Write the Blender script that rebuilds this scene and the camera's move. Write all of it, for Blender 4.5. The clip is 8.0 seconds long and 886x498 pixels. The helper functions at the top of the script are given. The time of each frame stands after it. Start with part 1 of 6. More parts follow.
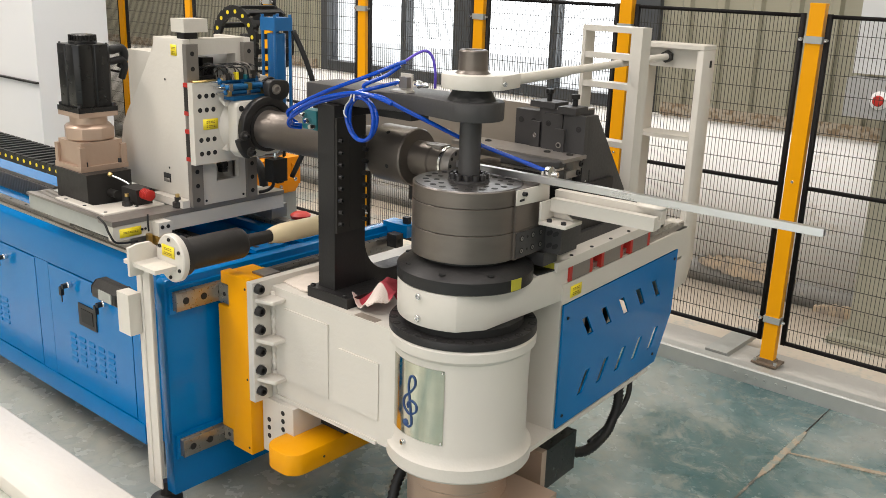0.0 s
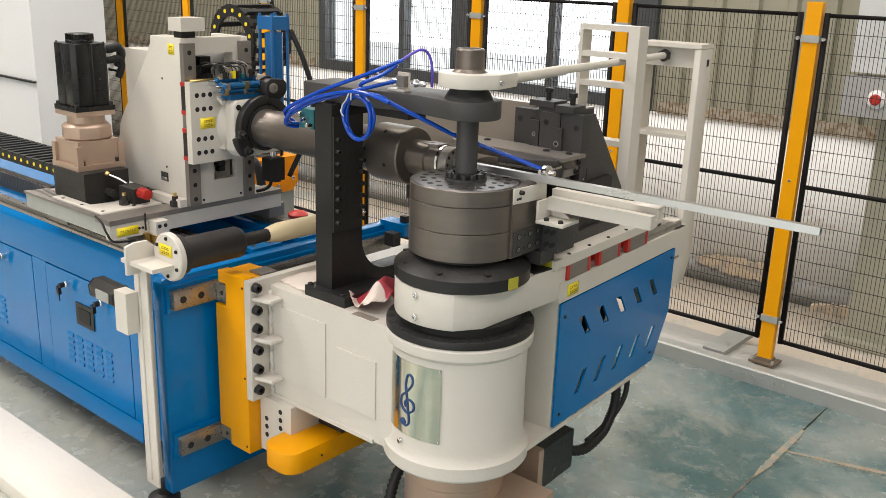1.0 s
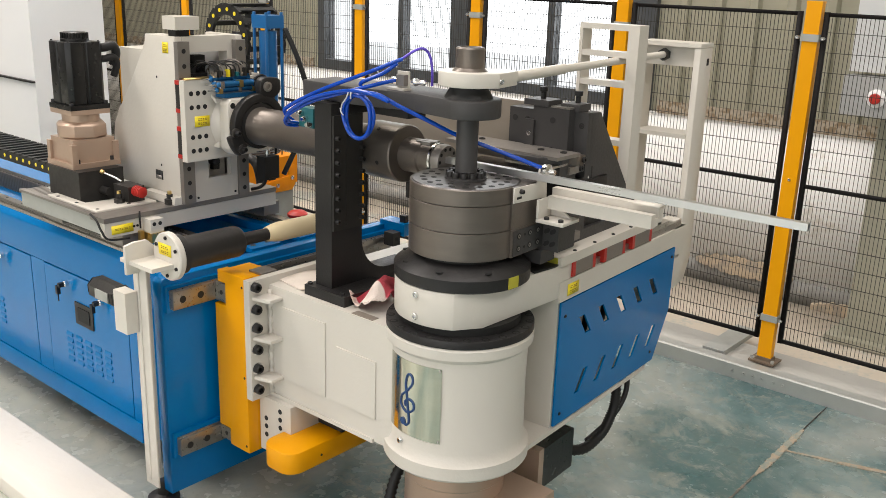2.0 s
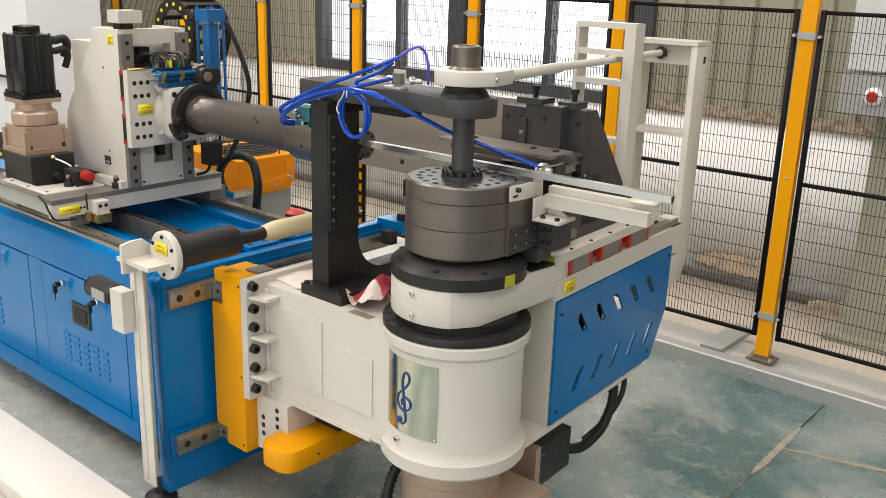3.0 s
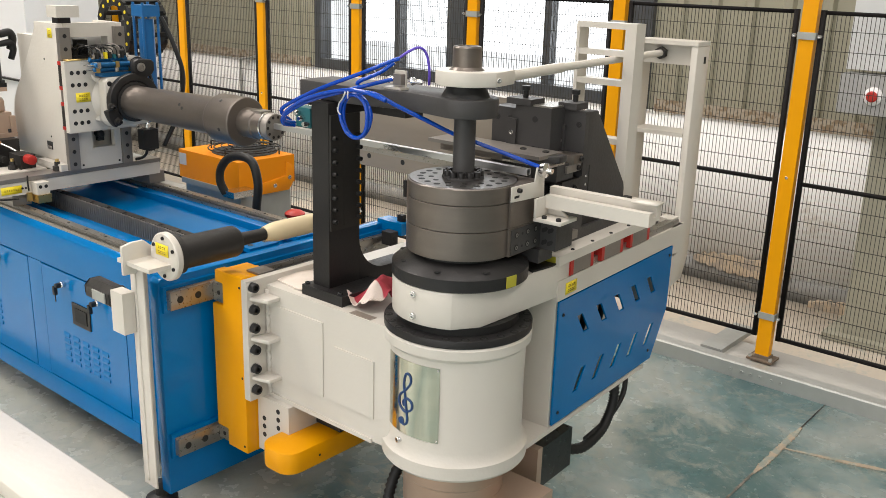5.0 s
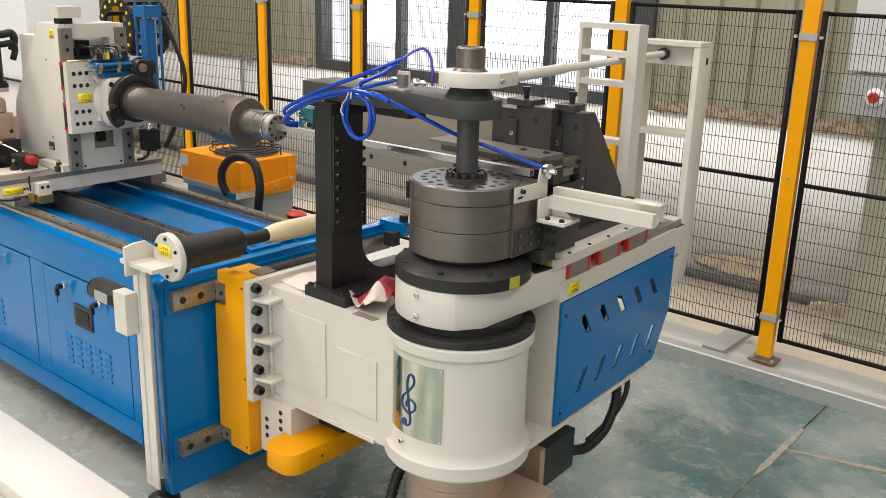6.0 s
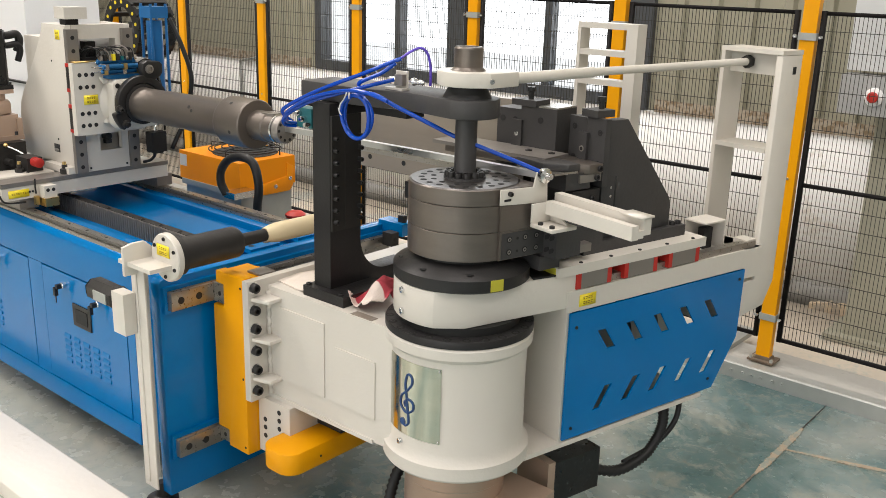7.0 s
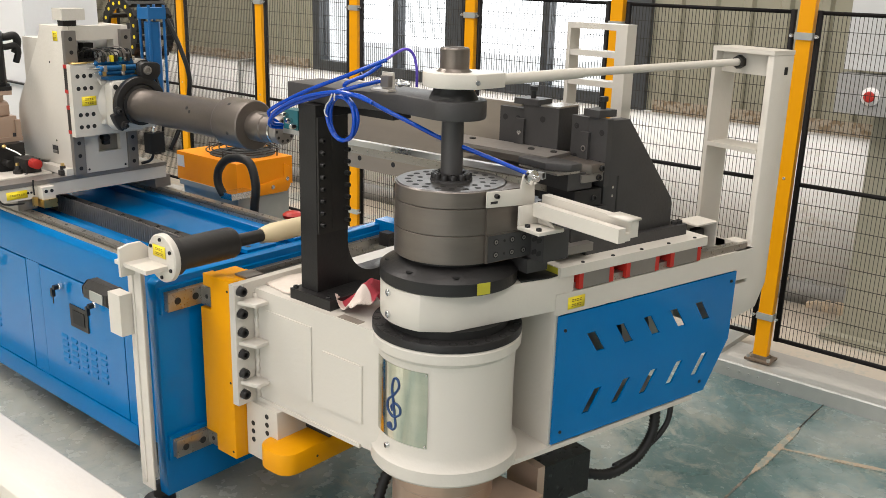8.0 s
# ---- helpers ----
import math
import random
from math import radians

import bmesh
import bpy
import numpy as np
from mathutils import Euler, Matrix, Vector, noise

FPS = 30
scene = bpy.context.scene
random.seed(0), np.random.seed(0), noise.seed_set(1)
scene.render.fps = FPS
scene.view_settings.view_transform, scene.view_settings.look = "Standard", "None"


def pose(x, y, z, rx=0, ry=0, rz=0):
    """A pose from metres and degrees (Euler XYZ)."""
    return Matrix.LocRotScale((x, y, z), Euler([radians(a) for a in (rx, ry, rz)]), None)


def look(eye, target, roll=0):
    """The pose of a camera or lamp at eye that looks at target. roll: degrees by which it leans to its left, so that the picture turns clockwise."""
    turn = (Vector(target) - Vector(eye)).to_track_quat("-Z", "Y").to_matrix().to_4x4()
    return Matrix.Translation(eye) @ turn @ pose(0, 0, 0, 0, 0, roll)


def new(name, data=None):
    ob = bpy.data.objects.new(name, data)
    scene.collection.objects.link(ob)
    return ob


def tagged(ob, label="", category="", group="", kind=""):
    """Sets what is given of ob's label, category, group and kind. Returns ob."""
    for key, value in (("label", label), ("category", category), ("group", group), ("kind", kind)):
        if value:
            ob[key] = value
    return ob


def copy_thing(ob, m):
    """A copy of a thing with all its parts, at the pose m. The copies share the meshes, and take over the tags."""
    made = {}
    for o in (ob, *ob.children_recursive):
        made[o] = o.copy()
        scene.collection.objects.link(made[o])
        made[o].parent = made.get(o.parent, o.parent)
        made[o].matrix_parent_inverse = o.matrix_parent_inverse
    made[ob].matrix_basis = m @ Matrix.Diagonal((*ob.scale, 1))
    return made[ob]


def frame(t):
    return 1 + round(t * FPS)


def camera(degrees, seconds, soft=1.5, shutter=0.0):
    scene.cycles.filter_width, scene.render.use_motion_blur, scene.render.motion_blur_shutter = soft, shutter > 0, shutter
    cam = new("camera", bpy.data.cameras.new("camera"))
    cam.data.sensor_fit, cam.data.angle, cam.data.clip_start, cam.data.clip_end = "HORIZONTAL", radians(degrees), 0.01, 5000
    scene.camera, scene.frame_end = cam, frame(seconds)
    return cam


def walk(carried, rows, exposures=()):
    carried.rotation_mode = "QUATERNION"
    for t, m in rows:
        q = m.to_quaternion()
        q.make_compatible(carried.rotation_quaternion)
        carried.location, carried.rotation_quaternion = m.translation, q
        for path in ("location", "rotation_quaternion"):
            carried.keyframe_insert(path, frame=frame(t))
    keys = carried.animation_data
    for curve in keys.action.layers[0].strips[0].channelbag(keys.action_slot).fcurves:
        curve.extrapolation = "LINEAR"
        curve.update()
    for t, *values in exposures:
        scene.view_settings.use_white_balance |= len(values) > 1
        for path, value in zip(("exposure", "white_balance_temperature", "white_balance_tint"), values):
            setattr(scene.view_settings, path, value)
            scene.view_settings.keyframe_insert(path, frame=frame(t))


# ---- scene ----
# ---------------- camera ----------------
cam = camera(51.0, 8.0, soft=0.55)


def aim(yaw, pitch, roll, dx=0, dy=0, dz=0):
    """The hand-held camera: heading, downward tilt and lean in degrees, and its small sway in metres."""
    a, b = radians(yaw), radians(pitch)
    eye = Vector((dx, dy, 1.65 + dz))
    return look(eye, eye + Vector((math.cos(a) * math.cos(b), math.sin(a) * math.cos(b), -math.sin(b))), roll)


walk(cam, [
    (0.0, aim(130.471, 16.590, 1.877, -0.0038, -0.0041, 0.0044)),
    (0.5, aim(130.424, 16.612, 1.864, -0.0041, -0.0035, 0.0039)),
    (1.0, aim(130.370, 16.638, 1.869, -0.0003, -0.0029, 0.0039)),
    (1.5, aim(130.327, 16.616, 1.865, -0.0062, -0.0040, 0.0012)),
    (3.0, aim(130.239, 16.694, 1.778, 0.0006, 0.0026, -0.0006)),
    (3.5, aim(130.221, 16.720, 1.716, 0.0000, 0.0000, 0.0000)),
    (4.0, aim(130.221, 16.720, 1.716, 0.0000, 0.0000, 0.0000)),
    (4.5, aim(130.171, 16.705, 1.687, -0.0018, 0.0010, -0.0002)),
    (6.0, aim(130.099, 16.616, 1.729, -0.0144, -0.0064, -0.0010)),
    (6.5, aim(130.113, 16.625, 1.702, -0.0129, -0.0067, 0.0002)),
    (7.0, aim(130.113, 16.597, 1.688, -0.0114, -0.0022, -0.0026)),
    (7.5, aim(130.108, 16.561, 1.635, 0.0002, -0.0012, -0.0013)),
    (8.0, aim(130.128, 16.571, 1.567, 0.0009, 0.0028, -0.0022))])

# ---------------- world and light ----------------
world = bpy.data.worlds.new("sky")
scene.world = world
world.use_nodes = True
wn = world.node_tree.nodes
sky = wn.new("ShaderNodeTexSky")
sky.sky_type, sky.sun_disc = "NISHITA", False
sky.sun_elevation, sky.sun_rotation = radians(50), radians(200)
world.node_tree.links.new(sky.outputs[0], wn["Background"].inputs[0])
wn["Background"].inputs[1].default_value = 0.13

sun = new("sun", bpy.data.lights.new("sun", "SUN"))
sun.data.energy, sun.data.angle, sun.data.color = 0.5, radians(25), (1.0, 0.96, 0.9)
sun.matrix_world = look((0, 0, 20), (4, 9, 8))


def area(name, loc, target, sx, sy, watts, colour):
    ob = new(name, bpy.data.lights.new(name, "AREA"))
    ob.data.shape, ob.data.size, ob.data.size_y, ob.data.energy, ob.data.color = "RECTANGLE", sx, sy, watts, colour
    ob.matrix_world = look(loc, target)
    return ob


# lamps added at three assumed, unseen roof openings, and daylight through the window wall
for x, watts in ((-7.0, 720), (-1.5, 290), (4.0, 310)):
    area("added_roof_lamp", (x, 0.0, 6.95), (x, 0.0001, 0), 1.8, 9.0, watts, (1.0, 0.915, 0.835))
area("window_sky", (-4.0, 5.1, 2.6), (-4.0, 0, 1.6), 3.0, 3.0, 70, (0.95, 0.98, 1.0))
# lamp added behind the camera at an assumed, unseen opening, to lift upright faces
area("added_rear_lamp", (0.5, -5.9, 2.3), (0.5, 0, 1.9), 9.0, 4.0, 170, (1.0, 0.925, 0.845))
scene.view_settings.exposure = 0.06


# ---------------- materials ----------------
def material(name, colour, rough=0.5, metal=0.0, vary=0.12, scale=6.0, fine=60.0, bump=0.02, second=None, amount=0.0,
             grain=(1, 1, 1), coat=0.0, island=0.0, spec=0.5):
    """A surface with broad tone drift, fine grain and, where given, patches of a second colour."""
    m = bpy.data.materials.new(name)
    m.use_nodes = True
    n, l = m.node_tree.nodes, m.node_tree.links
    b = n["Principled BSDF"]
    b.inputs["Metallic"].default_value = metal
    b.inputs["Coat Weight"].default_value = coat
    b.inputs["Specular IOR Level"].default_value = spec
    co = n.new("ShaderNodeTexCoord")
    mp = n.new("ShaderNodeMapping")
    mp.inputs["Scale"].default_value = grain
    l.new(co.outputs["Object"], mp.inputs[0])
    big, small = n.new("ShaderNodeTexNoise"), n.new("ShaderNodeTexNoise")
    big.inputs["Scale"].default_value, big.inputs["Detail"].default_value = scale, 5
    small.inputs["Scale"].default_value, small.inputs["Detail"].default_value = fine, 4
    l.new(mp.outputs[0], big.inputs[0])
    l.new(mp.outputs[0], small.inputs[0])
    mix = n.new("ShaderNodeMix")
    mix.data_type = "RGBA"
    lo = [max(0, c * (1 - vary)) for c in colour]
    hi = [min(1, c * (1 + vary)) for c in colour]
    mix.inputs[6].default_value, mix.inputs[7].default_value = (*lo, 1), (*hi, 1)
    l.new(big.outputs[0], mix.inputs[0])
    col = mix.outputs[2]
    if second:
        ramp = n.new("ShaderNodeMapRange")
        ramp.inputs[1].default_value, ramp.inputs[2].default_value = 0.86 - 0.3 * amount, 0.97 - 0.3 * amount
        both = n.new("ShaderNodeMath")
        both.operation = "MULTIPLY_ADD"
        both.inputs[1].default_value, both.inputs[2].default_value = 0.35, 0.0
        l.new(small.outputs[0], both.inputs[0])
        add = n.new("ShaderNodeMath")
        l.new(big.outputs[0], add.inputs[0])
        l.new(both.outputs[0], add.inputs[1])
        l.new(add.outputs[0], ramp.inputs[0])
        mix2 = n.new("ShaderNodeMix")
        mix2.data_type = "RGBA"
        mix2.inputs[7].default_value = (*second, 1)
        l.new(ramp.outputs[0], mix2.inputs[0])
        l.new(col, mix2.inputs[6])
        col = mix2.outputs[2]
    if island:
        info = n.new("ShaderNodeObjectInfo")
        hsv = n.new("ShaderNodeHueSaturation")
        mr = n.new("ShaderNodeMapRange")
        mr.inputs[3].default_value, mr.inputs[4].default_value = 1 - island, 1 + island
        l.new(info.outputs["Random"], mr.inputs[0])
        l.new(mr.outputs[0], hsv.inputs["Value"])
        l.new(col, hsv.inputs["Color"])
        col = hsv.outputs[0]
    l.new(col, b.inputs["Base Color"])
    rr = n.new("ShaderNodeMapRange")
    rr.inputs[3].default_value, rr.inputs[4].default_value = max(0.03, rough - 0.1), min(1, rough + 0.1)
    l.new(small.outputs[0], rr.inputs[0])
    l.new(rr.outputs[0], b.inputs["Roughness"])
    if bump:
        bp = n.new("ShaderNodeBump")
        bp.inputs["Strength"].default_value, bp.inputs["Distance"].default_value = 0.5, bump * 0.05
        l.new(small.outputs[0], bp.inputs["Height"])
        l.new(bp.outputs[0], b.inputs["Normal"])
    return m


BLUE = material("blue_enamel", (0.0, 0.150, 0.42), 0.13, vary=0.14, scale=3, fine=70, bump=0.012, spec=0.28)
WHITE = material("ivory_enamel", (0.61, 0.575, 0.515), 0.34, vary=0.06, scale=4, fine=70, bump=0.03)
YELLOW = material("yellow_enamel", (0.78, 0.335, 0.0), 0.36, vary=0.08, scale=5, bump=0.02, spec=0.25)
ORANGE = material("orange_enamel", (0.82, 0.27, 0.004), 0.38, vary=0.08, scale=5, bump=0.02, spec=0.25)
BLACK = material("black_oxide_steel", (0.026, 0.025, 0.025), 0.40, metal=0.3, vary=0.25, scale=9, fine=120, bump=0.02, spec=0.35)
PHOS = material("grey_phosphate_steel", (0.055, 0.053, 0.053), 0.5, metal=0.25, vary=0.2, scale=8, fine=110, bump=0.02, spec=0.4)
TOOL = material("burnished_tool_steel", (0.160, 0.138, 0.120), 0.34, metal=0.65, vary=0.18, scale=7, fine=150, bump=0.015, grain=(1, 1, 5))
TOPSTEEL = material("ground_steel_top", (0.17, 0.16, 0.155), 0.34, metal=0.85, vary=0.15, scale=12, fine=150, bump=0.01)
BEIGE = material("ground_steel_plate", (0.31, 0.27, 0.225), 0.36, metal=0.35, vary=0.1, scale=5, fine=150, bump=0.01, grain=(1, 1, 6))
RAIL = material("linear_rail_steel", (0.36, 0.34, 0.31), 0.3, metal=0.85, vary=0.12, scale=8, fine=140, bump=0.01)
GREYBLK = material("bearing_block_grey", (0.26, 0.24, 0.22), 0.42, metal=0.6, vary=0.1, bump=0.01)
RED = material("red_plastic", (0.44, 0.020, 0.013), 0.45, vary=0.08, bump=0)
CHROME = material("bright_steel", (0.72, 0.72, 0.72), 0.18, metal=1.0, vary=0.06, bump=0)
ALU = material("aluminium_tube", (0.64, 0.64, 0.65), 0.30, metal=0.95, vary=0.06, scale=20, bump=0.005, grain=(0.1, 1, 1))
RUBBER = material("black_rubber", (0.014, 0.014, 0.014), 0.5, vary=0.2, bump=0.02, spec=0.35)
MOTOR = material("black_motor_paint", (0.008, 0.008, 0.008), 0.3, vary=0.2, bump=0.015, spec=0.35)
GEAR = material("cast_champagne_metal", (0.46, 0.335, 0.255), 0.36, metal=0.45, vary=0.07, bump=0.02)
DARKBASE = material("dark_phosphate", (0.030, 0.028, 0.026), 0.5, metal=0.3, vary=0.2, bump=0.02)
HOSE = material("blue_air_hose", (0.0, 0.055, 0.42), 0.12, vary=0.08, bump=0)
NYLON = material("cream_nylon", (0.72, 0.60, 0.38), 0.45, vary=0.05, bump=0.01)
OLIVE = material("faded_yellow_tape", (0.42, 0.38, 0.03), 0.5, vary=0.1, bump=0)
LABEL = material("yellow_label", (0.85, 0.68, 0.02), 0.45, vary=0.05, bump=0)
INK = material("label_ink", (0.30, 0.20, 0.015), 0.6, vary=0, bump=0)
CLOTHW = material("pale_rag", (0.72, 0.64, 0.56), 0.95, vary=0.12, scale=25, fine=400, bump=0.06)
CLOTHR = material("red_rag", (0.42, 0.05, 0.07), 0.95, vary=0.2, scale=25, fine=400, bump=0.06)
HOLE = material("hole_dark", (0.012, 0.012, 0.012), 0.7, vary=0.1, bump=0)
TEAL = material("teal_valve_body", (0.01, 0.13, 0.15), 0.4, vary=0.1, bump=0)
BRASS = material("brass", (0.7, 0.5, 0.2), 0.3, metal=1.0, vary=0.1, bump=0)
GREENP = material("green_plastic", (0.02, 0.22, 0.18), 0.4, vary=0.1, bump=0)
PLATE = material("brushed_nameplate", (0.50, 0.50, 0.42), 0.11, metal=1.0, vary=0.1, scale=4, fine=300, bump=0.0, grain=(1, 1, 12))
INDIGO = material("dark_blue_print", (0.012, 0.05, 0.16), 0.4, vary=0.1, bump=0)
BAR = material("black_bar_paint", (0.007, 0.006, 0.006), 0.6, vary=0.15, bump=0, spec=0.15)
MESH = material("dark_wire_paint", (0.035, 0.032, 0.027), 0.5, vary=0.15, bump=0, spec=0.3)
POST = material("yellow_post_paint", (0.78, 0.335, 0.0), 0.42, vary=0.07, scale=5, bump=0.02, spec=0.22)
GALV = material("galvanised_steel", (0.37, 0.38, 0.36), 0.45, metal=0.3, vary=0.12, scale=20, bump=0.02)


# ---------------- mesh helpers ----------------
def box(bm, x0, x1, y0, y1, z0, z1):
    v = [bm.verts.new((x, y, z)) for z in (z0, z1) for y in (y0, y1) for x in (x0, x1)]
    for f in ((0, 2, 3, 1), (4, 5, 7, 6), (0, 1, 5, 4), (2, 6, 7, 3), (0, 4, 6, 2), (1, 3, 7, 5)):
        bm.faces.new([v[i] for i in f])
    return bm


def prism(bm, pts, axis, a, b):
    """A polygon, given in the plane across the axis, drawn out from a to b."""
    def at(p, h):
        return {"x": (h, p[0], p[1]), "y": (p[0], h, p[1]), "z": (p[0], p[1], h)}[axis]
    lo, hi = [bm.verts.new(at(p, a)) for p in pts], [bm.verts.new(at(p, b)) for p in pts]
    faces = [bm.faces.new(lo), bm.faces.new(hi[::-1])]
    for i in range(len(pts)):
        j = (i + 1) % len(pts)
        faces.append(bm.faces.new((lo[j], lo[i], hi[i], hi[j])))
    bmesh.ops.recalc_face_normals(bm, faces=faces)
    return bm


def lathe(bm, profile, centre=(0, 0, 0), axis="z", seg=48, start=0.0, sweep=360.0):
    """Radius and height pairs turned round an axis; closed at both ends where the radius is not zero."""
    full = sweep >= 360
    n = seg if full else seg + 1
    rings = []
    for r, h in profile:
        ring = []
        for i in range(n):
            a = radians(start + sweep * i / seg)
            c, s = r * math.cos(a), r * math.sin(a)
            p = {"z": (c, s, h), "x": (h, c, s), "y": (s, h, c)}[axis]
            ring.append(bm.verts.new((p[0] + centre[0], p[1] + centre[1], p[2] + centre[2])))
        rings.append(ring)
    faces = []
    for p, q in zip(rings, rings[1:]):
        for i in range(n if full else n - 1):
            j = (i + 1) % n
            faces.append(bm.faces.new((p[i], p[j], q[j], q[i])))
    if full:
        faces.append(bm.faces.new(rings[0][::-1]))
        faces.append(bm.faces.new(rings[-1]))
    bmesh.ops.recalc_face_normals(bm, faces=faces)
    return bm


def rod(bm, p, q, r, seg=16):
    """A round bar between two places."""
    p, q = Vector(p), Vector(q)
    m = Matrix.Translation(p) @ (q - p).to_track_quat("Z", "Y").to_matrix().to_4x4()
    geo = bmesh.ops.create_cone(bm, cap_ends=True, segments=seg, radius1=r, radius2=r, depth=(q - p).length,
                                matrix=m @ Matrix.Translation((0, 0, (q - p).length / 2)))
    return geo


def sweep(bm, pts, r, seg=10, steps=8, ripple=0.0):
    """A smooth hose through the given places."""
    pts = [Vector(p) for p in pts]
    line = []
    for i in range(len(pts) - 1):
        a, b, c, d = pts[max(i - 1, 0)], pts[i], pts[i + 1], pts[min(i + 2, len(pts) - 1)]
        for k in range(steps):
            t = k / steps
            line.append(0.5 * (2 * b + (c - a) * t + (2 * a - 5 * b + 4 * c - d) * t * t + (3 * b - a - 3 * c + d) * t ** 3))
    line.append(pts[-1])
    up, rings = Vector((0.13, 0.21, 0.97)), []
    for i, p in enumerate(line):
        way = (line[min(i + 1, len(line) - 1)] - line[max(i - 1, 0)]).normalized()
        u = (up - up.dot(way) * way).normalized()
        up, w = u, way.cross(u)
        rad = r * (1 + ripple * (1 if i % 2 else -1))
        rings.append([bm.verts.new(p + rad * (math.cos(2 * math.pi * k / seg) * u + math.sin(2 * math.pi * k / seg) * w)) for k in range(seg)])
    for a, b in zip(rings, rings[1:]):
        for k in range(seg):
            bm.faces.new((a[k], a[(k + 1) % seg], b[(k + 1) % seg], b[k]))
    bm.faces.new(rings[0][::-1])
    bm.faces.new(rings[-1])
    return bm


def part(name, bm, mat, parent=None, label="", bevel=0.0, smooth=True, m=None):
    """Links a bmesh as one mesh object, under a thing or a part."""
    if bevel:
        sharp = [e for e in bm.edges if len(e.link_faces) == 2 and e.calc_face_angle(0) > 0.6]
        bmesh.ops.bevel(bm, geom=sharp, offset=bevel, segments=2, profile=0.5, affect="EDGES", clamp_overlap=True)
    if smooth:
        for f in bm.faces:
            f.smooth = True
        for e in bm.edges:
            if len(e.link_faces) == 2 and e.calc_face_angle(0) > 0.6:
                e.smooth = False
    me = bpy.data.meshes.new(name)
    bm.to_mesh(me)
    bm.free()
    me.materials.append(mat)
    ob = new(name, me)
    if parent:
        ob.parent = parent
    if m:
        ob.matrix_basis = m
    return tagged(ob, label)


def B():
    return bmesh.new()


def blk(name, dims, mat, parent=None, label="", bevel=0.003, m=None):
    return part(name, box(B(), *dims), mat, parent, label, bevel, True, m)


def thing(name, m, label, category, group="", kind=""):
    ob = new(name)
    ob.empty_display_size = 0.05
    ob.matrix_basis = m
    return tagged(ob, label, category, group, kind)


def same(name, mesh_ob, parent, m, label=""):
    """Another object on the same mesh."""
    ob = new(name, mesh_ob.data)
    ob.parent, ob.matrix_basis = parent, m
    return tagged(ob, label)


def bolt_mesh(r, h, name="bolt_pattern"):
    """A socket-head cap screw along +Z with its hexagonal recess."""
    bm = B()
    lathe(bm, [(r, 0), (r, h * 0.85), (r * 0.9, h), (r * 0.55, h), (r * 0.5, h * 0.4)], seg=14)
    return bm


def bolts(parent, places, turn, r=0.006, h=0.006, mat=None, name="bolt"):
    """Equal screws at the places; turn (Euler degrees) lays their heads' way."""
    first = None
    for p in places:
        m = pose(*p, *turn)
        if first is None:
            bm = lathe(B(), [(r, 0), (r, h)], seg=16) if mat == HOLE else bolt_mesh(r, h)
            first = part(name, bm, mat or BLACK, parent, m=m)
        else:
            same(name, first, parent, m)


def stickers(parent, m, w, h, name="label"):
    """A yellow machine label with rows of unreadable print as bars, in the XY plane of m."""
    a = part(name, box(B(), -w / 2, w / 2, -h / 2, h / 2, 0, 0.001), LABEL, parent, "yellow printed label", m=m)
    bm = B()
    rows = [(0.18, 0.62), (-0.22, 0.62)] if h > 0.45 * w else [(0.0, 0.74)]
    k = 7 if len(rows) == 1 else 4
    for yy, span in rows:
        for i in range(k):
            c = (-span / 2 + span * (i + 0.5) / k) * w
            s = span * w / k * 0.36
            for dy in (-0.1, 0.04):
                box(bm, c - s, c + s, (yy + dy) * h, (yy + dy + 0.07) * h, 0.001, 0.0014)
    part("print_bars", bm, INK, a)
    return a


# ---------------- the hall ----------------
FLOOR = material("green_epoxy_floor", (0.13, 0.24, 0.22), 0.26, vary=0.3, scale=0.9, fine=14, bump=0.02)


